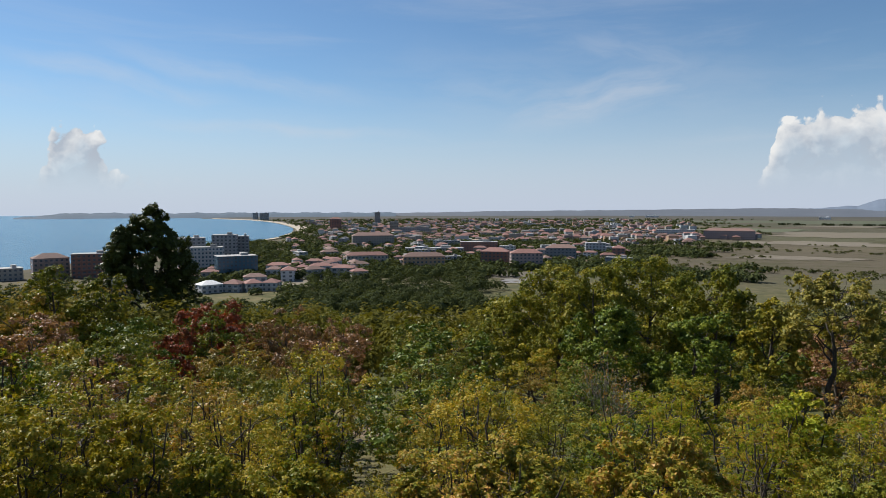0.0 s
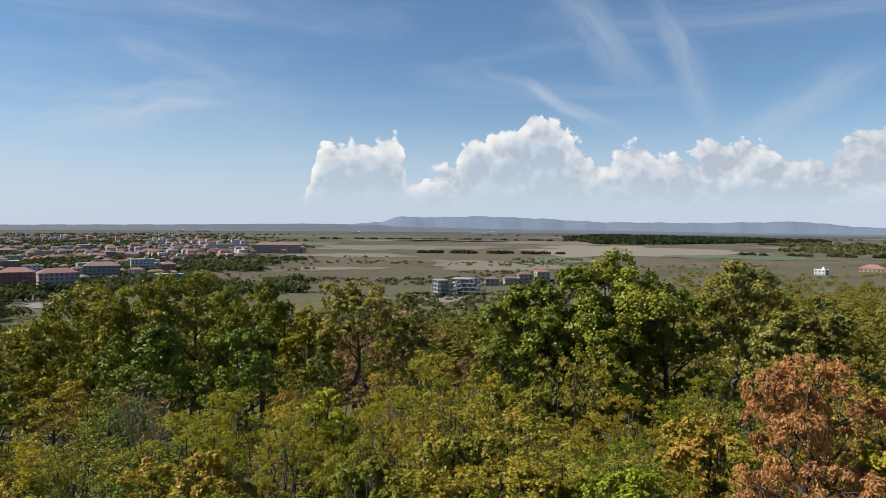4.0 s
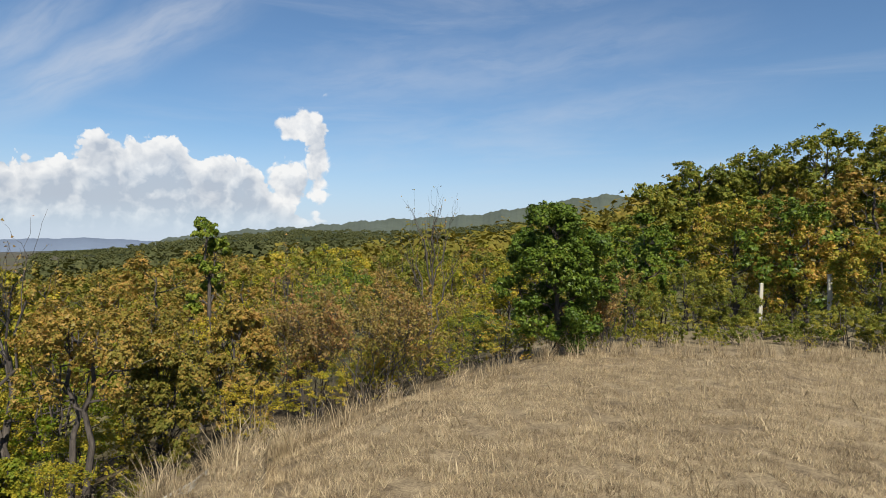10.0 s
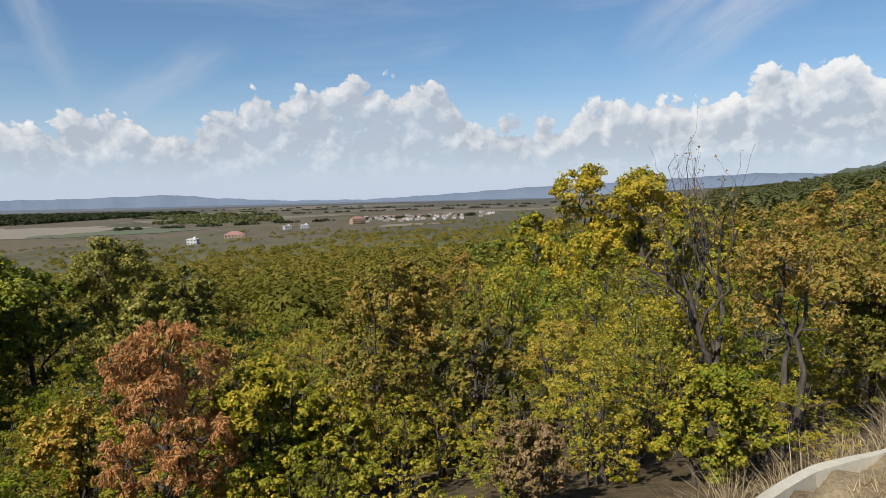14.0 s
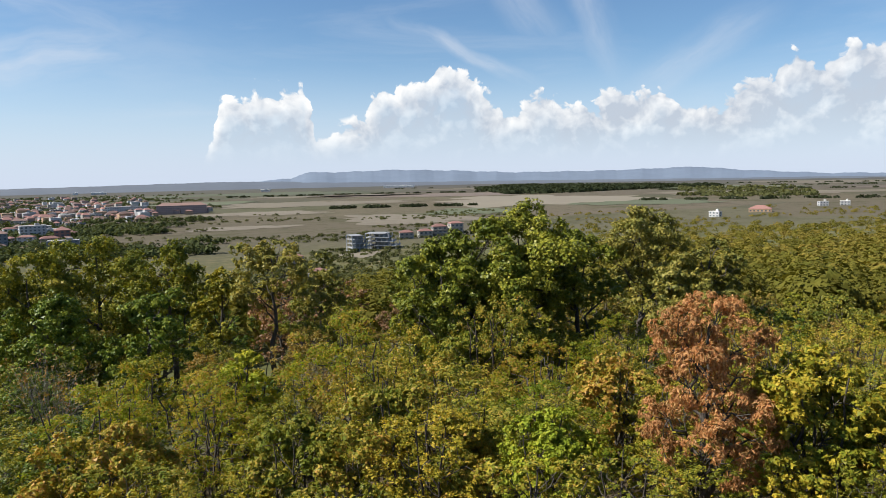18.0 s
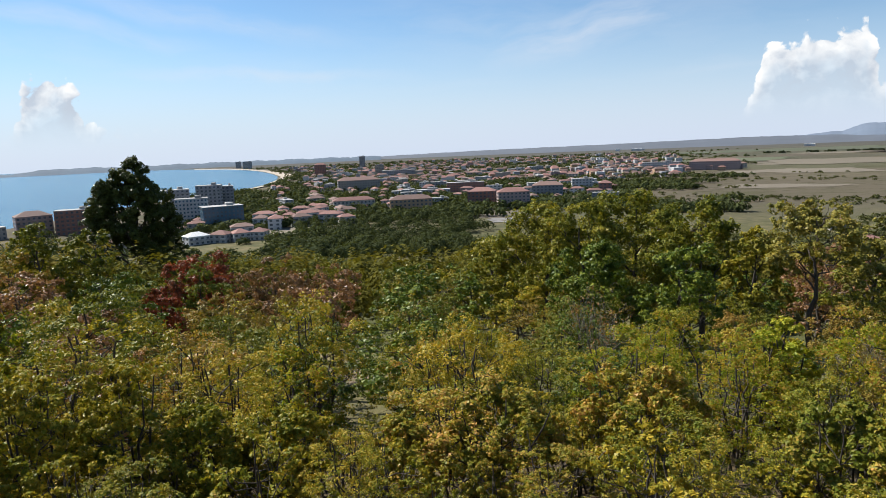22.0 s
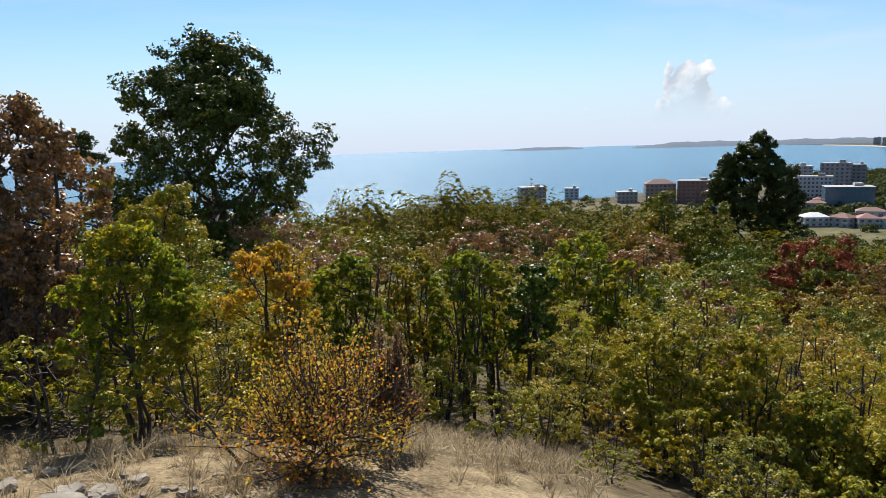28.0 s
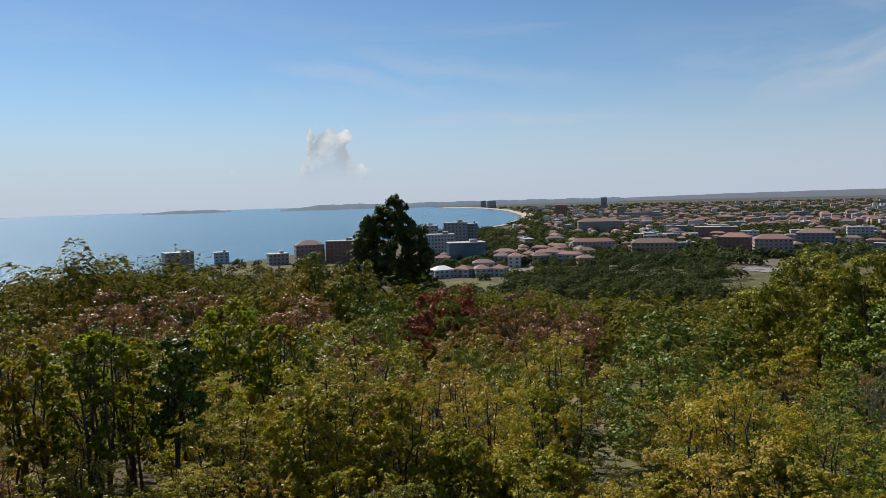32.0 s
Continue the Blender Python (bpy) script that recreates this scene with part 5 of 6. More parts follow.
# large buildings near the shore and at the edge of town: heading, distance, width, depth, height, wall, roof, turn
for az, r, w, d, h, wl, rf, turn, label in (
        (-33.0, 640, 18, 14, 10, 1, 2, 10, "cream hotel block near the sea"), (-30.4, 640, 26, 16, 17, 2, 1, 8, "pinkish brown terraced hotel near the sea"),
        (-27.6, 632, 30, 16, 20, 4, 2, -6, "purple-brown terraced hotel with balconies"), (-37.4, 700, 14, 14, 12, 0, 2, 0, "grey hotel block half hidden by trees"),
        # towers at -20.6 and -18.0: shade is put in as grey wall colour
        (-40.7, 640, 24, 16, 17, 5, 2, 12, "grey hotel above the tree tops"), (-20.6, 660, 24, 16, 30, 5, 2, 5, "hotel tower with balconies, shade put into its grey walls"),
        (-18.0, 668, 22, 16, 32, 5, 2, -8, "hotel tower with balconies, shade put into its grey walls"), (-16.6, 680, 11, 15, 30, 5, 2, 0, "grey hotel tower by the bay"),
        (-1.7, 614, 38, 15, 13, 3, 1, 4, "ochre apartment block with balconies"), (4.4, 648, 26, 15, 15, 4, 0, -10, "brick-red apartment block with balconies"),
        (7.0, 627, 29, 15, 15, 2, 0, 8, "pink apartment block with red roof"), (9.9, 706, 31, 15, 15, 5, 1, 0, "grey-brown apartment block with balconies"),
        (12.7, 808, 23, 14, 15, 0, 2, 5, "white apartment block by the road"), (14.6, 760, 14, 14, 12, 4, 0, 0, "small brick-red apartment house"),
        (3.0, 874, 48, 16, 12, 4, 2, 3, "long dark red apartment block"), (-6.0, 981, 60, 18, 16, 1, 1, 6, "large brown hotel stepped towards the sea"),
        (-0.8, 814, 70, 14, 8, 0, 2, 2, "long low white building"), (-6.5, 660, 40, 13, 11, 1, 0, 5, "row of cream apartment houses"),
        (19.0, 1296, 66, 16, 14, 0, 2, 0, "far row of white apartments"), (23.0, 1239, 80, 18, 15, 2, 1, -5, "far row of brown apartment blocks"),
        (-5.6, 1961, 16, 15, 40, 5, 2, 0, "grey tower block in the town"), (-14.9, 2853, 36, 18, 30, 0, 2, 0, "pair of far hotel towers"),
        (-9.1, 1624, 27, 16, 28, 4, 0, 0, "hotel tower with a red top"), (-4.2, 1466, 18, 15, 25, 1, 2, 0, "cream tower block in the town"),
        (-2.6, 1375, 66, 16, 15, 5, 2, 0, "grey apartment slab in the town"), (-15.6, 3150, 24, 18, 28, 0, 2, 0, "far pale hotel by the beach")):
    stand(house("apartment_building", w, d, h, WALLS[wl], ROOFS[rf], label, pitched=rf < 2, balconies=h > 24 or 16 < h < 21), az, r, turn)
stand(house("hotel", 27, 16, 23, WALLS[0], ROOFS[2], "hotel with rows of blue-green glass balconies", False, BLUE_GLASS, 9), -19.4, 630, -4)
stand(house("hotel", 32, 18, 18, BLUE_GLASS, ROOFS[2], "low hotel clad in dark blue glass", False, GLASS, 10, False), -17.2, 585, 10)
for az, w, turn in ((-19.3, 15, 22), (-17.4, 13, -30), (-15.9, 12, 15), (-14.4, 11, -20)):
    stand(house("villa", w, 11, 6, WALLS[0], ROOFS[0 if az > -18 else 3], "white house with a red and white roof below the wood", True), az, 484, turn)
# unfinished concrete frames
def concrete_frame(w, d, floors, label):
    root = new("unfinished_building")
    for k in range(floors + 1):
        part("floor_slab", boxes_mesh("floor_slab", [(-0.06 * w * max(0, k - 1), 0, k * 3.0, w * (1 - 0.12 * max(0, k - 1)), d, 0.35)], WALLS[5]), root)
    for k in range(floors):
        for i in range(6):
            for s in (-1, 1):
                part("column", boxes_mesh("column", [(-0.06 * w * max(0, k - 1) + (i / 5 - 0.5) * w * 0.95 * (1 - 0.12 * max(0, k - 1)), s * d * 0.46, k * 3.0 + 0.35, 0.6, 0.6, 2.65)], WALLS[5]), root)
    part("core_wall", boxes_mesh("core_wall", [(0, 0, 0.1, w * 0.4, d * 0.5, floors * 3.0)], WALLS[5]), root)
    return tagged(root, label, "building")


stand(concrete_frame(14, 14, 4, "unfinished grey concrete building frame with open floors"), 36.9, 500, 20)
stand(concrete_frame(24, 16, 4, "unfinished stepped concrete building with open floors"), 39.0, 505, -12)
for az, r, w, h, rf, label in ((41.0, 585, 12, 6, 0, "red-roofed villa by the unfinished blocks"), (42.6, 592, 12, 6, 0, "red-roofed villa by the unfinished blocks"), (43.8, 600, 13, 9, 0, "pinkish villa with a red roof"),
                               (45.2, 604, 12, 11, 0, "pinkish villa with a small tower"), (31.6, 443, 10, 6, 0, "small red-roofed house in the scrub"), (33.4, 330, 9, 5, 0, "small house with a bright red roof"),
                               (66.2, 780, 11, 6, 3, "white unfinished house on the scrubland"), (69.4, 867, 24, 4, 0, "low orange-roofed shed on the scrubland"), (73.6, 1010, 11, 6, 3, "white modern flat-roofed house"), (75.0, 1020, 11, 6, 3, "white modern flat-roofed house"),
                               (79.4, 1108, 22, 9, 0, "large orange-roofed house above a wall"), (19.6, 330, 13, 5, 3, "small pale flat-roofed house among trees")):
    stand(house("villa", w, w * 0.7, h, WALLS[0 if rf == 3 else 3 if rf == 0 and az > 60 else 1], ROOFS[rf], label, rf < 2, balconies=h > 7), az, r)

# small houses of the town: a few patterns, copied
patterns = []
for i, (w, d, h, wl, rf) in enumerate(((11, 8, 6, 0, 0), (13, 9, 7, 1, 0), (16, 10, 8, 0, 1), (20, 11, 9, 2, 0), (24, 12, 10, 1, 1), (15, 10, 8, 3, 0), (24, 11, 11, 0, 2), (30, 12, 12, 5, 2), (12, 9, 6, 5, 1), (18, 10, 9, 0, 0))):
    tone = ("white", "cream", "pink", "ochre", "brick-red", "grey")[wl], ("red tiled", "brown tiled", "flat grey", "flat white")[rf]
    p = house("town_house", w, d, h, WALLS[wl], ROOFS[rf], f"{tone[0]} town house with a {tone[1]} roof", rf < 2, balconies=False, bays=max(3, int(w / 5)))
    stand(tagged(p, group="houses of the town"), -3 + 1.7 * i, 1040 + 45 * i)
    patterns.append(p)
taken = []


def town(count, az0, az1, r0, r1, space, choice, size=1.0):
    n = 0
    for _ in range(count * 12):
        az, r = rnd.uniform(az0, az1), r0 * (r1 / r0) ** rnd.uniform(0, 1)
        v = heading(az) * r
        if n >= count or any((v.x - x) ** 2 + (v.y - y) ** 2 < space * space for x, y in taken) or float(bay(v.x, v.y)) > -60:
            continue
        taken.append((v.x, v.y))
        z = float(ground_z(v.x, v.y))
        q = copy_thing(rnd.choice(choice), Matrix.LocRotScale((v.x, v.y, z - 0.3), Euler((0, 0, radians(-az + rnd.choice((0, 90)) + rnd.uniform(-20, 20)))), (size, size, size)))
        n += 1


town(22, -14.5, -7, 540, 620, 15, patterns[:3] + patterns[9:])
town(120, -12.5, 16, 640, 1150, 21, patterns, 0.8)
town(50, -13, 20, 1100, 1500, 30, patterns, 0.75)
town(16, 16.5, 25, 1150, 1420, 22, patterns[3:8], 0.8)
town(48, 80, 91, 1120, 1500, 14, patterns[:3] + patterns[9:], 0.62)
town(12, -26, -13, 470, 640, 20, patterns[:3])


def hips_mesh(name, items, mat):
    """Hipped roofs joined to one mesh, over boxes given by centre, base and sizes."""
    q = np.array(items, float)
    c = np.array([(-1.06, -1.06, 0), (1.06, -1.06, 0), (1.06, 1.06, 0), (-1.06, 1.06, 0), (-0.45, 0, 1), (0.45, 0, 1)], float)
    v = q[:, None, :3] + c[None] * np.stack([q[:, 3] / 2, q[:, 4] / 2, 0.3 * q[:, 4]], -1)[:, None] + np.stack([0 * q[:, 5], 0 * q[:, 5], q[:, 5]], -1)[:, None]
    f = np.array([(0, 1, 5), (0, 5, 4), (1, 2, 5), (2, 3, 4), (2, 4, 5), (3, 0, 4), (0, 3, 2), (0, 2, 1)])
    return mesh_from(name, v.reshape(-1, 3), (f[None] + 6 * np.arange(len(q))[:, None, None]).reshape(-1, 3), mat)


far_roofs = [[], []]
for tone, wl in (("white", 0), ("cream", 1), ("pink", 2), ("ochre", 3), ("grey", 5)):
    far_walls, k = [], 0
    while k < 210:
        az, r = rnd.uniform(-13, 21), 1050 * 2.4 ** rnd.uniform(0, 1)
        v = heading(az) * r
        if float(bay(v.x, v.y)) < -70 and az < 21 - (r - 1050) / 900 * rnd.uniform(0, 4) and math.sin(v.x / 140) * math.cos(v.y / 170) > -0.55:
            far_walls.append((v.x, v.y, float(ground_z(v.x, v.y)) - 0.5, rnd.uniform(7, 17), rnd.uniform(7, 12), rnd.choice((4, 5, 5, 6, 8, 11))))
            if rnd.random() < 0.42:
                far_roofs[rnd.random() < 0.5].append(far_walls[-1])
            k += 1
    tagged(new("far_houses", boxes_mesh("far_houses", far_walls, WALLS[wl])), f"{tone} houses of the far side of town", "houses", kind="stuff")
for k, tone in enumerate(("red", "brown")):
    tagged(new("far_roofs", hips_mesh("far_roofs", far_roofs[k], ROOFS[k])), f"{tone} tiled roofs of the far side of town", "roofs", kind="stuff")


def patch(name, az, r, w, d, mat, label, turn=0.0, lift=0.35):
    """A bare or paved piece of land with a ragged edge, lying on the ground."""
    v = heading(az) * r
    pts = []
    for k in range(60):
        a = k / 60 * 2 * math.pi
        q = 1 + 0.16 * math.sin(3 * a + az) + 0.08 * math.sin(7 * a + r) + 0.10 * math.sin(11 * a + 2 * az) + 0.06 * math.sin(19 * a)
        x, y = math.cos(a) * w / 2 * q, math.sin(a) * d / 2 * q
        c, s = math.cos(radians(-az + turn)), math.sin(radians(-az + turn))
        X, Y = v.x + c * x - s * y, v.y + s * x + c * y
        pts.append((X, Y, float(ground_z(X, Y)) + lift))
    me = bpy.data.meshes.new(name)
    me.from_pydata([(v.x, v.y, float(ground_z(v.x, v.y)) + lift)] + pts, [], [(0, k + 1, (k + 1) % 60 + 1) for k in range(60)])
    me.materials.append(mat)
    return tagged(new(name, me), label, "ground", kind="structure")


patch("bare_ground", -12.6, 520, 40, 60, SOIL, "pale bare building plot")
patch("bare_ground", 6.2, 560, 46, 70, SOIL, "brown bare plot beside the blocks")
patch("bare_ground", 7.4, 520, 50, 30, ASPHALT, "grey car park at the edge of town")
patch("bare_ground", 27.5, 830, 130, 60, SOIL, "sandy bare strip in the scrub", 8)
patch("bare_ground", 29.0, 1150, 220, 120, SOIL, "pale mown field", -5)
patch("bare_ground", 37.0, 470, 30, 40, SOIL, "churned soil by the unfinished building")
patch("bare_ground", 41.0, 900, 160, 230, SOIL, "tan harvested field", 30)
patch("bare_ground", 84.0, 960, 110, 90, SOIL, "bare tan hillside field", 10)
patch("field", 52.0, 1480, 440, 560, plain_material("stubble_field", (0.17, 0.146, 0.106), 0.95, 0.15, 0.01), "broad pale stubble field")
FIELD = [plain_material("tan_field", (0.14, 0.118, 0.082), 0.95, 0.2, 0.006), plain_material("brown_field", (0.12, 0.092, 0.072), 0.95, 0.2, 0.006), plain_material("green_field", (0.085, 0.095, 0.05), 0.95, 0.2, 0.006)]
for az, r, w, d, k, turn in ((33, 1500, 420, 260, 0, 5), (43, 1950, 640, 300, 1, -4), (61, 1250, 240, 200, 2, 8), (70, 1750, 560, 260, 0, 3), (29, 2500, 800, 420, 2, 0), (84, 2200, 680, 380, 1, -3), (55, 2600, 900, 500, 0, 2),
                             (76, 3100, 900, 600, 0, 0), (36, 2050, 500, 220, 0, 6), (66, 2350, 500, 260, 2, 0), (47, 1050, 150, 170, 2, 12), (24, 1700, 300, 200, 2, 4), (90, 1700, 320, 240, 0, 0)):
    patch("field", az, r, w, d, FIELD[k], ("broad tan harvested field", "dark brown ploughed field", "dull green fallow field")[k], turn, 0.6)
for k, (az0, az1, r0) in enumerate(((34, 47, 1240), (60, 90, 1330), (26, 48, 2150), (62, 96, 2050), (40, 80, 2900), (70, 98, 2500))):
    joined_plants("hedgerow", ring_spots(150, az0, az1, r0, r0 * 1.012, 5.5, 16, 120 + k, lambda a, r, x, y: np.sin(a * 2.1 + r0) > -0.5), 22, 0.26, BELT, "thin line of trees between fields", 130 + k)
for az, r, w in ((17.2, 3300, 60), (40.5, 3250, 150), (15.6, 3350, 24), (29.5, 3000, 40)):
    stand(house("warehouse", w, 26, 9, ROOFS[3], ROOFS[3], "long white shed on the plain", False, balconies=False), az, r, 0)
# beach along the bay
sh = [(a, d) for a, d in SHORE[7:16]]
bv, bf = [], []
for k in range(81):
    u = k / 80 * (len(sh) - 1)
    i = min(int(u), len(sh) - 2)
    a, d = sh[i][0] + (sh[i + 1][0] - sh[i][0]) * (u - i), sh[i][1] + (sh[i + 1][1] - sh[i][1]) * (u - i)
    p, wide = heading(a) * d, 12 + 40 * math.sin(math.pi * min(1, k / 66))
    out = heading(a + 58 - 0.4 * k)
    bv += [(p.x - out.x * 14, p.y - out.y * 14, SEA_Z - 0.5), (p.x, p.y, SEA_Z + 0.4), (p.x + out.x * wide, p.y + out.y * wide, SEA_Z + 2.2)]
    if k:
        b = 3 * k
        bf += [(b - 3, b - 2, b + 1, b), (b - 2, b - 1, b + 2, b + 1)]
tagged(new("beach", mesh_from("beach", bv, bf, SAND, True)), "wide curved sandy beach along the bay", "beach", kind="structure")

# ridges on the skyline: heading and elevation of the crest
# blue-grey distance haze is painted into these hill and shore colours
HILL_FAR = plain_material("haze_blue_hills", (0.13, 0.165, 0.22), 1.0, 0.12, 0.002)
HILL_MID = plain_material("haze_grey_hills", (0.085, 0.098, 0.12), 1.0, 0.15, 0.004)
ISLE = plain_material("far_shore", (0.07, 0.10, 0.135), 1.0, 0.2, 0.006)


def ridge(name, crest, r, front, mat, label, base=SEA_Z - 2, jag=2.0):
    az = np.arange(crest[0][0], crest[-1][0], 0.12)
    el = np.interp(az, [a for a, e in crest], [e for a, e in crest])
    z = r * np.tan(np.radians(el)) + jag * (np.sin(az * 2.1) + 0.6 * np.sin(az * 5.3 + 1) + 0.35 * np.sin(az * 13.7))
    d = np.stack([np.sin(np.radians(az)), np.cos(np.radians(az))], -1)
    rows = [(r - front, None), (r - front * 0.45, 0.55), (r, 1.0), (min(4990, r + front * 0.5), None)]
    v = []
    for q, k in rows:
        zz = np.full(len(az), base) if k is None else base + (np.maximum(z, base + 0.5) - base) * (k if k == 1.0 else k + 0.08 * np.sin(az * 1.7))
        v.append(np.stack([d[:, 0] * q, d[:, 1] * q, zz], -1))
    n = len(az)
    i = np.arange(n - 1)
    f = np.vstack([np.stack([i + k * n, i + k * n + 1, i + (k + 1) * n + 1, i + (k + 1) * n], -1) for k in range(3)])
    tagged(new(name, mesh_from(name, np.vstack(v), f[:, ::-1], mat, True)), label, "hills", kind="structure")


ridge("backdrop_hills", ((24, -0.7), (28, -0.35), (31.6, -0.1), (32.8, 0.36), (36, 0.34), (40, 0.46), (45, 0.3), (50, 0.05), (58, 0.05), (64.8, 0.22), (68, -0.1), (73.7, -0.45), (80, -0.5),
                         (87, -0.2), (94.6, 0.25), (102, 0.5), (112, 0.9), (120, 0.6)), 4700, 500, HILL_FAR, "low hills on the horizon with blue haze in their colour")
ridge("backdrop_hills", ((-13, -0.7), (-5, -0.66), (5, -0.5), (15, -0.43), (26, -0.28), (40, -0.5), (60, -0.62), (80, -0.68), (100, -0.6)), 4500, 900, HILL_MID, "low rise behind the plain with grey haze in its colour", jag=0.8)
ridge("wooded_ridge", ((116, 0.6), (119, 1.3), (123, 1.75), (127.7, 2.1), (134, 2.8), (142, 3.3), (147, 4.1), (151, 4.75), (153.4, 5.05), (156, 4.8), (161, 4.5), (170, 3.6), (178, 3.0)), 1900, 700,
      plain_material("wooded_ridge_green", (0.055, 0.066, 0.045), 1.0, 0.45, 0.02), "dark wooded ridge behind the hilltop", base=-6, jag=2.5)
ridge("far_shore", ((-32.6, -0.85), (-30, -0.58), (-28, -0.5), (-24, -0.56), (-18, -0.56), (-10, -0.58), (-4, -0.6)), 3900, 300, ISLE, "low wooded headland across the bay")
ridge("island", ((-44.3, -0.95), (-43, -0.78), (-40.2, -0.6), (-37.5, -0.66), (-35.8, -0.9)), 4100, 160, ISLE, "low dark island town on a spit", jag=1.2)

# ---- the hilltop: dry grass, stones, posts ----
STRAW, g = material("dry_grass")
own = g.node("ShaderNodeNewGeometry").outputs["Random Per Island"]
patchy = g.noise(g.node("ShaderNodeNewGeometry").outputs["Position"], 3.2, 4.0, 0.65, 0.8)
own = g.math("ADD", g.math("MULTIPLY", own, 0.75), g.math("MULTIPLY_ADD", patchy, 2.4, -1.1), clamp=True)
col = g.ramp(own, ((0.0, (0.16, 0.115, 0.066)), (0.5, (0.37, 0.285, 0.165)), (1.0, (0.58, 0.46, 0.28))))
d_ = g.node("ShaderNodeBsdfPrincipled", {"Base Color": col, "Roughness": 0.8, "Specular IOR Level": 0.15}).outputs[0]
t_ = g.node("ShaderNodeBsdfTranslucent", {0: col}).outputs[0]
g.node("ShaderNodeOutputMaterial", {0: g.node("ShaderNodeMixShader", {0: 0.3, 1: d_, 2: t_}).outputs[0]})


def grass(name, count, az0, az1, r0, r1, length, width, lean, seed, keep, label, tuft=0.0, short=False):
    """Blades of grass, each one thin bent triangle pair, as one object."""
    rng = np.random.default_rng(seed)
    az, r = rng.uniform(az0, az1, count), rng.uniform(r0, r1, count) if short else np.sqrt(rng.uniform(r0 * r0, r1 * r1, count))
    x, y = r * np.sin(np.radians(az)), r * np.cos(np.radians(az))
    if tuft:
        gx, gy = np.round(x / tuft) * tuft, np.round(y / tuft) * tuft
        h = np.abs(np.sin(gx * 12.9 + gy * 78.2) * 43758.5) % 1.0
        x, y = x + (gx + (h - 0.5) * tuft * 1.6 - x) * 0.55, y + (gy + ((h * 7) % 1 - 0.5) * tuft * 1.6 - y) * 0.55
    ok = keep(np.degrees(np.arctan2(x, y)), np.hypot(x, y), x, y)
    x, y = x[ok], y[ok]
    n = len(x)
    p = np.stack([x, y, ground_z(x, y) - 0.01], -1)
    a = rng.uniform(0, 2 * math.pi, n)
    bend = rng.normal(0, lean, (n, 2))
    up = np.stack([bend[:, 0], bend[:, 1], np.ones(n)], -1)
    up /= np.linalg.norm(up, axis=1)[:, None]
    l = length * rng.uniform(0.4, 1.25, (n, 1))
    side = np.stack([np.cos(a), np.sin(a), 0 * a], -1) * width * rng.uniform(0.6, 1.3, (n, 1))
    midp = p + up * l * 0.55
    tip = p + up * l + np.stack([bend[:, 0], bend[:, 1], -np.abs(bend).sum(1) * 0.4], -1) * l * 0.5
    if short:
        v = np.stack([p - side, p + side, p + up * l], 1).reshape(-1, 3)
        return tagged(new(name, mesh_from(name, v, np.arange(3 * n).reshape(-1, 3), STRAW)), label, "grass", kind="stuff")
    v = np.stack([p - side, p + side, midp + side * 0.7, midp - side * 0.7, tip], 1).reshape(-1, 3)
    b = np.arange(n)[:, None] * 5
    f = np.concatenate([b + [0, 1, 2], b + [0, 2, 3], b + [3, 2, 4]], 1).reshape(-1, 3)
    return tagged(new(name, mesh_from(name, v, f, STRAW)), label, "grass", kind="stuff")


grass("mown_grass", 300000, 96, 180, 2.2, 15, 0.085, 0.0035, 0.75, 81, lambda a, r, x, y: (r < rim(a) + np.where(a < 119, -0.4, 0.3)) & (np.sin(x * 3.7 + 2 * np.sin(y * 2.1)) * np.cos(y * 4.3 + x) + 0.7 * np.sin(x * 9.1 + y * 3) * np.cos(y * 7.7) > -0.75), "short dry straw-coloured grass on the hilltop", short=True)
grass("tall_grass", 30000, 100, 180, 3.4, 16, 0.42, 0.0035, 0.35, 82, lambda a, r, x, y: (r > rim(a) + np.where(a < 121, 0.12, -0.3)) & (r < rim(a) + 1.1), "tall dry grass along the edge of the hilltop", 0.5)
grass("grass_tufts", 5000, 100, 180, 3, 14, 0.26, 0.005, 0.6, 83, lambda a, r, x, y: (r < rim(a) - 0.5 * (a < 120)) & (np.sin(x * 2.3) * np.cos(y * 2.9) > 0.35), "stray taller stalks in the dry grass", 0.45)
grass("tall_grass", 24000, -100, -36, 3.0, 8.8, 0.21, 0.003, 0.6, 84, lambda a, r, x, y: ((a < -62) & (r > 4.1) & (r < 6.6)) | ((a > -58) & (r > 4.4)), "dry grass tufts along the stony path", 0.28)
grass("tall_grass", 9000, -100, -60, 2.4, 4.4, 0.11, 0.004, 0.8, 85, lambda a, r, x, y: np.sin(x * 3.1 + 1) * np.cos(y * 2.7) > 0.1, "sparse dry grass on stony ground", 0.22)

grass("tall_grass", 15000, 103, 128, 3.4, 9, 0.42, 0.003, 0.3, 86, lambda a, r, x, y: (r > rim(a) + 0.08) & (r < rim(a) + 1.3), "tall yellow grass below the edge of the mound", 0.4)

ROCK, g = material("pale_limestone")
p_ = g.node("ShaderNodeTexCoord").outputs["Object"]
n_ = g.noise(p_, 9.0, 6.0, 0.65)
finish(g, g.ramp(n_, ((0.3, (0.15, 0.128, 0.098)), (0.7, (0.33, 0.295, 0.24)))), 0.9, n_, 0.6, 0.02)


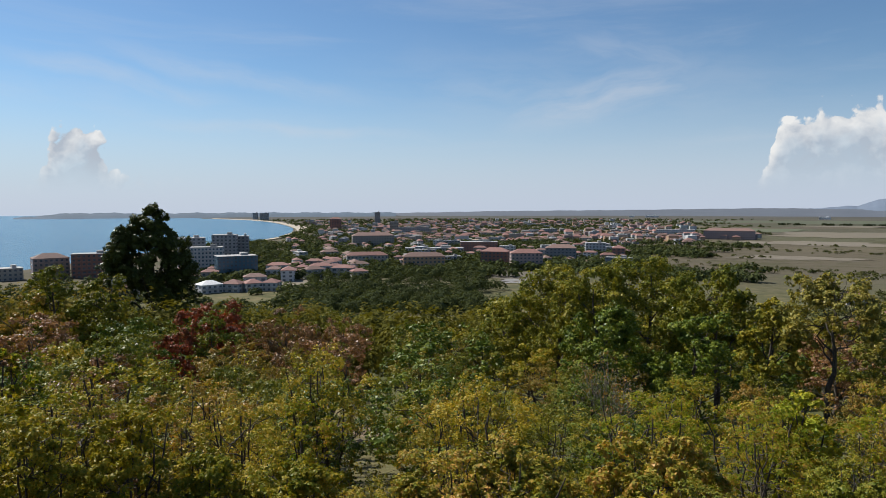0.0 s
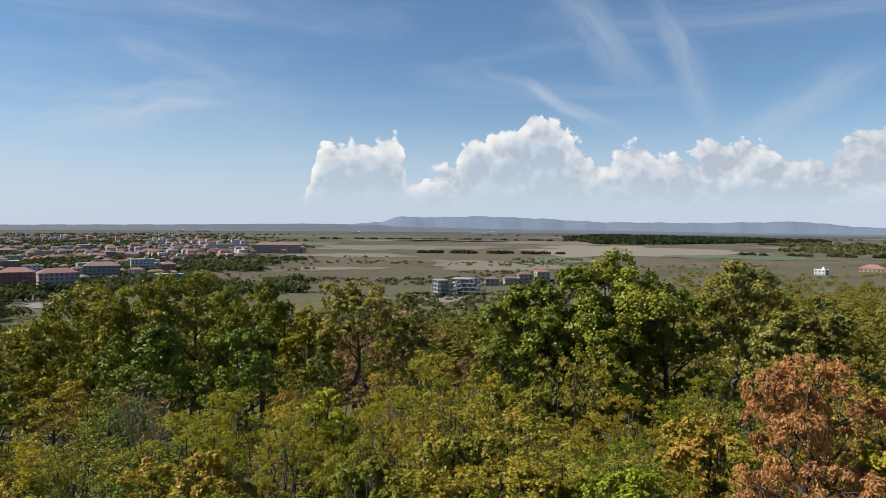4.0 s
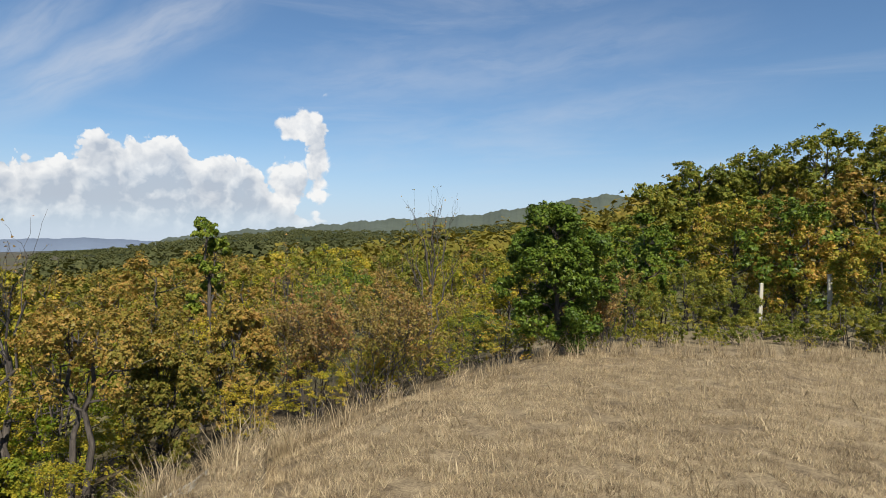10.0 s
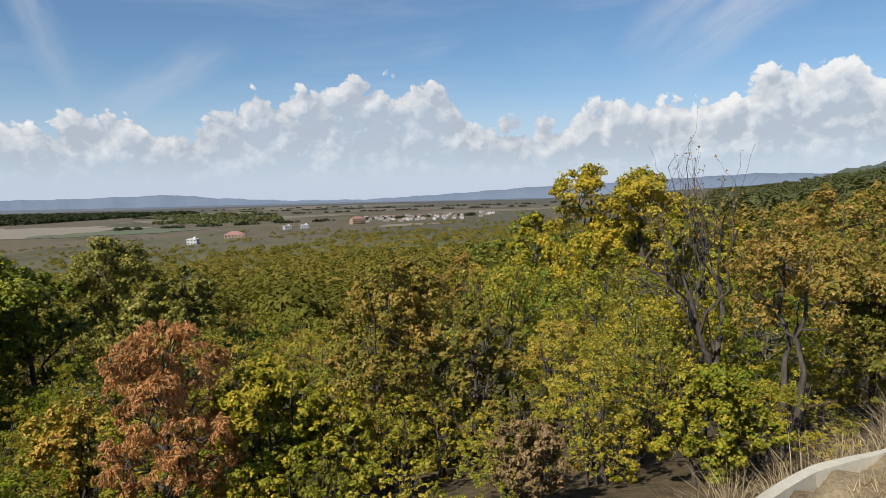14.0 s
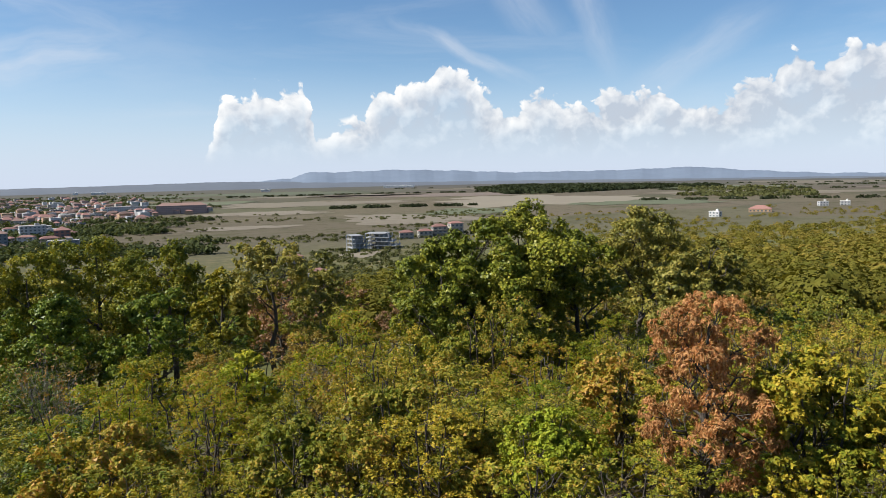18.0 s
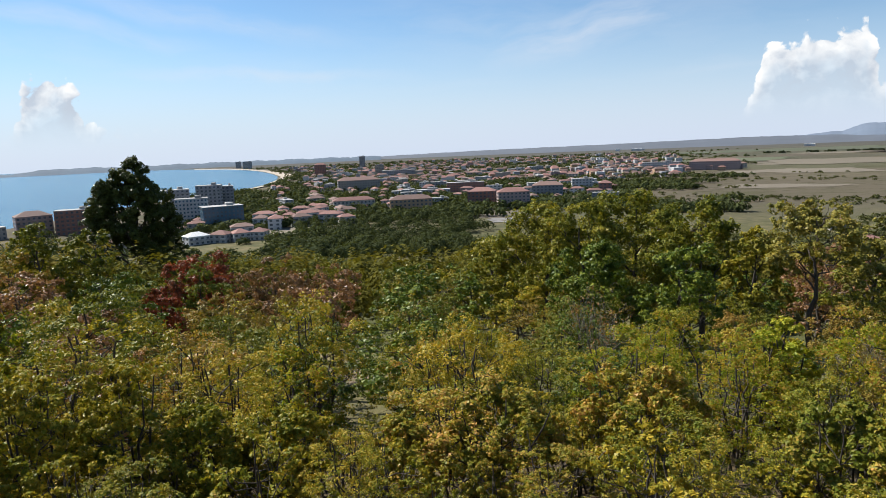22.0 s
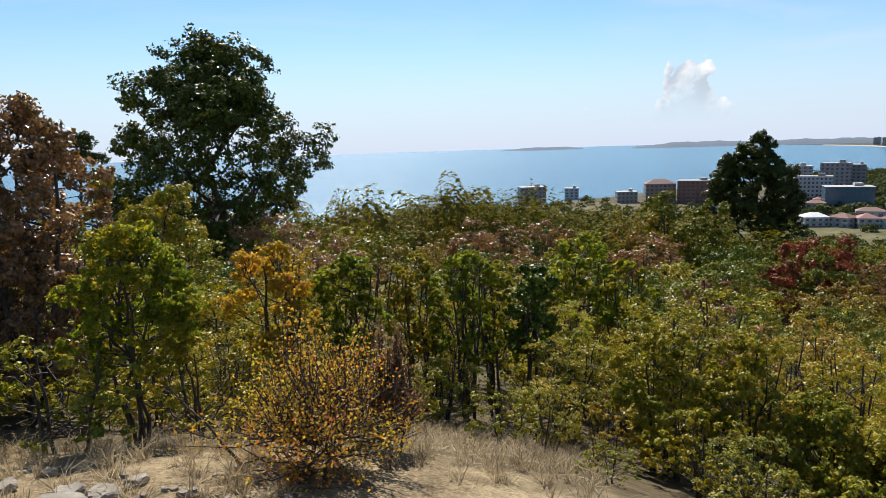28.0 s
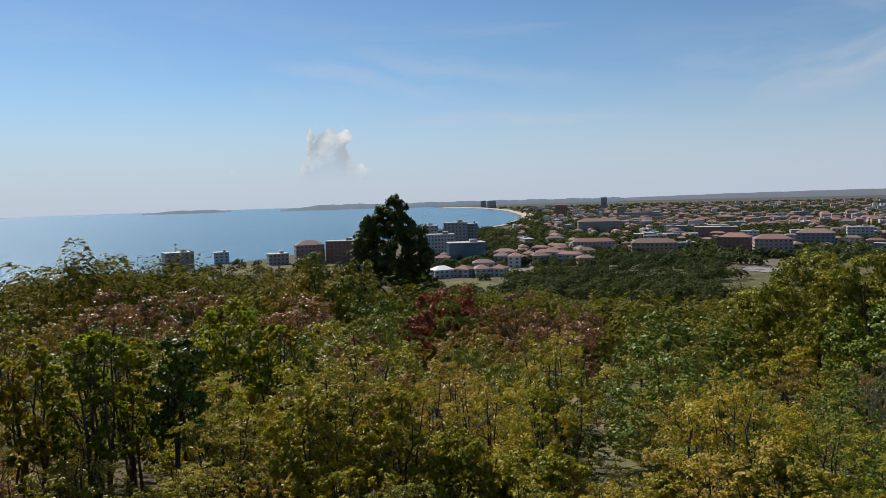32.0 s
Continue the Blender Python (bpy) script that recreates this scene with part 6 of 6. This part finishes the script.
def stone(az, r, w, seed, fine=3):
    rng = np.random.default_rng(seed)
    bm = bmesh.new()
    bmesh.ops.create_icosphere(bm, subdivisions=fine, radius=1.0)
    for v in bm.verts:
        c = v.co.normalized()
        k = 0.8 + 0.35 * noise.noise(c * 1.7 + Vector((seed * 3.1, 0, 0))) + 0.1 * noise.noise(c * 6)
        v.co = Vector((c.x * k * w * 0.5, c.y * k * w * 0.36, max(-0.2, min(0.42, c.z * k)) * w * 0.42))
    me = bpy.data.meshes.new("stone")
    bm.to_mesh(me)
    bm.free()
    me.materials.append(ROCK)
    x, y, z = spot(az, r)
    ob = new("stone", me)
    ob.matrix_world = pose(x, y, z + 0.1 * w, rng.uniform(-8, 8), rng.uniform(-8, 8), rng.uniform(0, 360))
    return tagged(ob, "flat pale limestone lying in dry grass", "stone", "stones by the path")


for k, (az, r, w) in enumerate(((-74.8, 3.75, 0.34), (-74.6, 4.1, 0.2), (-72.4, 3.95, 0.24), (-71.3, 3.5, 0.22), (-73.4, 3.5, 0.12), (-78.5, 4.4, 0.16), (-77.0, 3.6, 0.14), (-70.2, 4.2, 0.15), (-80.5, 3.9, 0.18),
                                (-68.6, 3.6, 0.16), (-76.0, 4.6, 0.12), (-83.0, 4.4, 0.2), (-71.8, 3.2, 0.13), (-66.5, 3.9, 0.12))):
    stone(az - 1.5, r + 0.3, w * 1.15, k + 1)
for k in range(46):
    stone(rnd.uniform(-84, -60), rnd.uniform(3.1, 4.7), rnd.uniform(0.05, 0.1), 40 + k, 2)

CONCRETE, g = material("weathered_concrete")
p_ = g.node("ShaderNodeTexCoord").outputs["Object"]
n_ = g.math("ADD", g.math("MULTIPLY", g.noise(p_, 2.0, 4.0), 0.6), g.math("MULTIPLY", g.noise(p_, 30.0, 4.0), 0.4))
finish(g, g.ramp(n_, ((0.3, (0.30, 0.27, 0.21)), (0.7, (0.50, 0.46, 0.37)))), 0.9, n_, 0.4, 0.01)
# pale rim along the edge of the mound
rv, rf_ = [], []
for k in range(49):
    a = 98 + 24 * k / 48
    thin = min(1.0, (49 - k) / 22)
    r_ = float(rim(a))
    for q, z_ in ((r_ - 0.05 - 0.13 * thin, -1.66), (r_ - 0.03 - 0.13 * thin, -1.566), (r_ - 0.01, -1.572), (r_ + 0.02, -1.85)):
        v = heading(a) * q
        rv.append((v.x, v.y, z_ - 0.035 * (1 - thin)))
    if k:
        b = 4 * k
        rf_ += [(b - 4 + i, b + i, b + i + 1, b - 3 + i) for i in range(3)]
tagged(new("concrete_rim", mesh_from("concrete_rim", rv, rf_, CONCRETE)), "pale worn concrete rim of the grassy mound", "kerb", kind="structure")


def fence_post(az, r, h):
    root = new("fence_post")
    bm = bmesh.new()
    bmesh.ops.create_cube(bm, size=1.0, matrix=Matrix.Translation((0, 0, h / 2 - 0.1)) @ Matrix.Diagonal((0.13, 0.13, h + 0.2, 1)))
    bmesh.ops.bevel(bm, geom=bm.edges[:], offset=0.015, segments=1, affect="EDGES")
    for v in bm.verts:
        if v.co.z > h * 0.9:
            v.co.x *= 0.8
            v.co.y *= 0.8
    me = bpy.data.meshes.new("post")
    bm.to_mesh(me)
    bm.free()
    me.materials.append(CONCRETE)
    part("post", me, root)
    for z in (0.5, 0.85, 1.15):
        b2 = bmesh.new()
        bmesh.ops.create_cone(b2, segments=6, radius1=0.02, radius2=0.02, depth=0.2, cap_ends=True, matrix=Matrix.Translation((0, 0, z)) @ Matrix.Rotation(radians(90), 4, "Y"))
        m2 = bpy.data.meshes.new("wire_peg")
        b2.to_mesh(m2)
        b2.free()
        m2.materials.append(BARK)
        part("wire_peg", m2, root)
    x, y, z = spot(az, r)
    root.matrix_world = pose(x, y, z, 0, rnd.uniform(-3, 3), -az + 20)
    return tagged(root, "pale concrete fence post among bushes", "fence post", "fence posts")


fence_post(164.4, 24.0, 1.4)
fence_post(169.0, 22.5, 1.4)
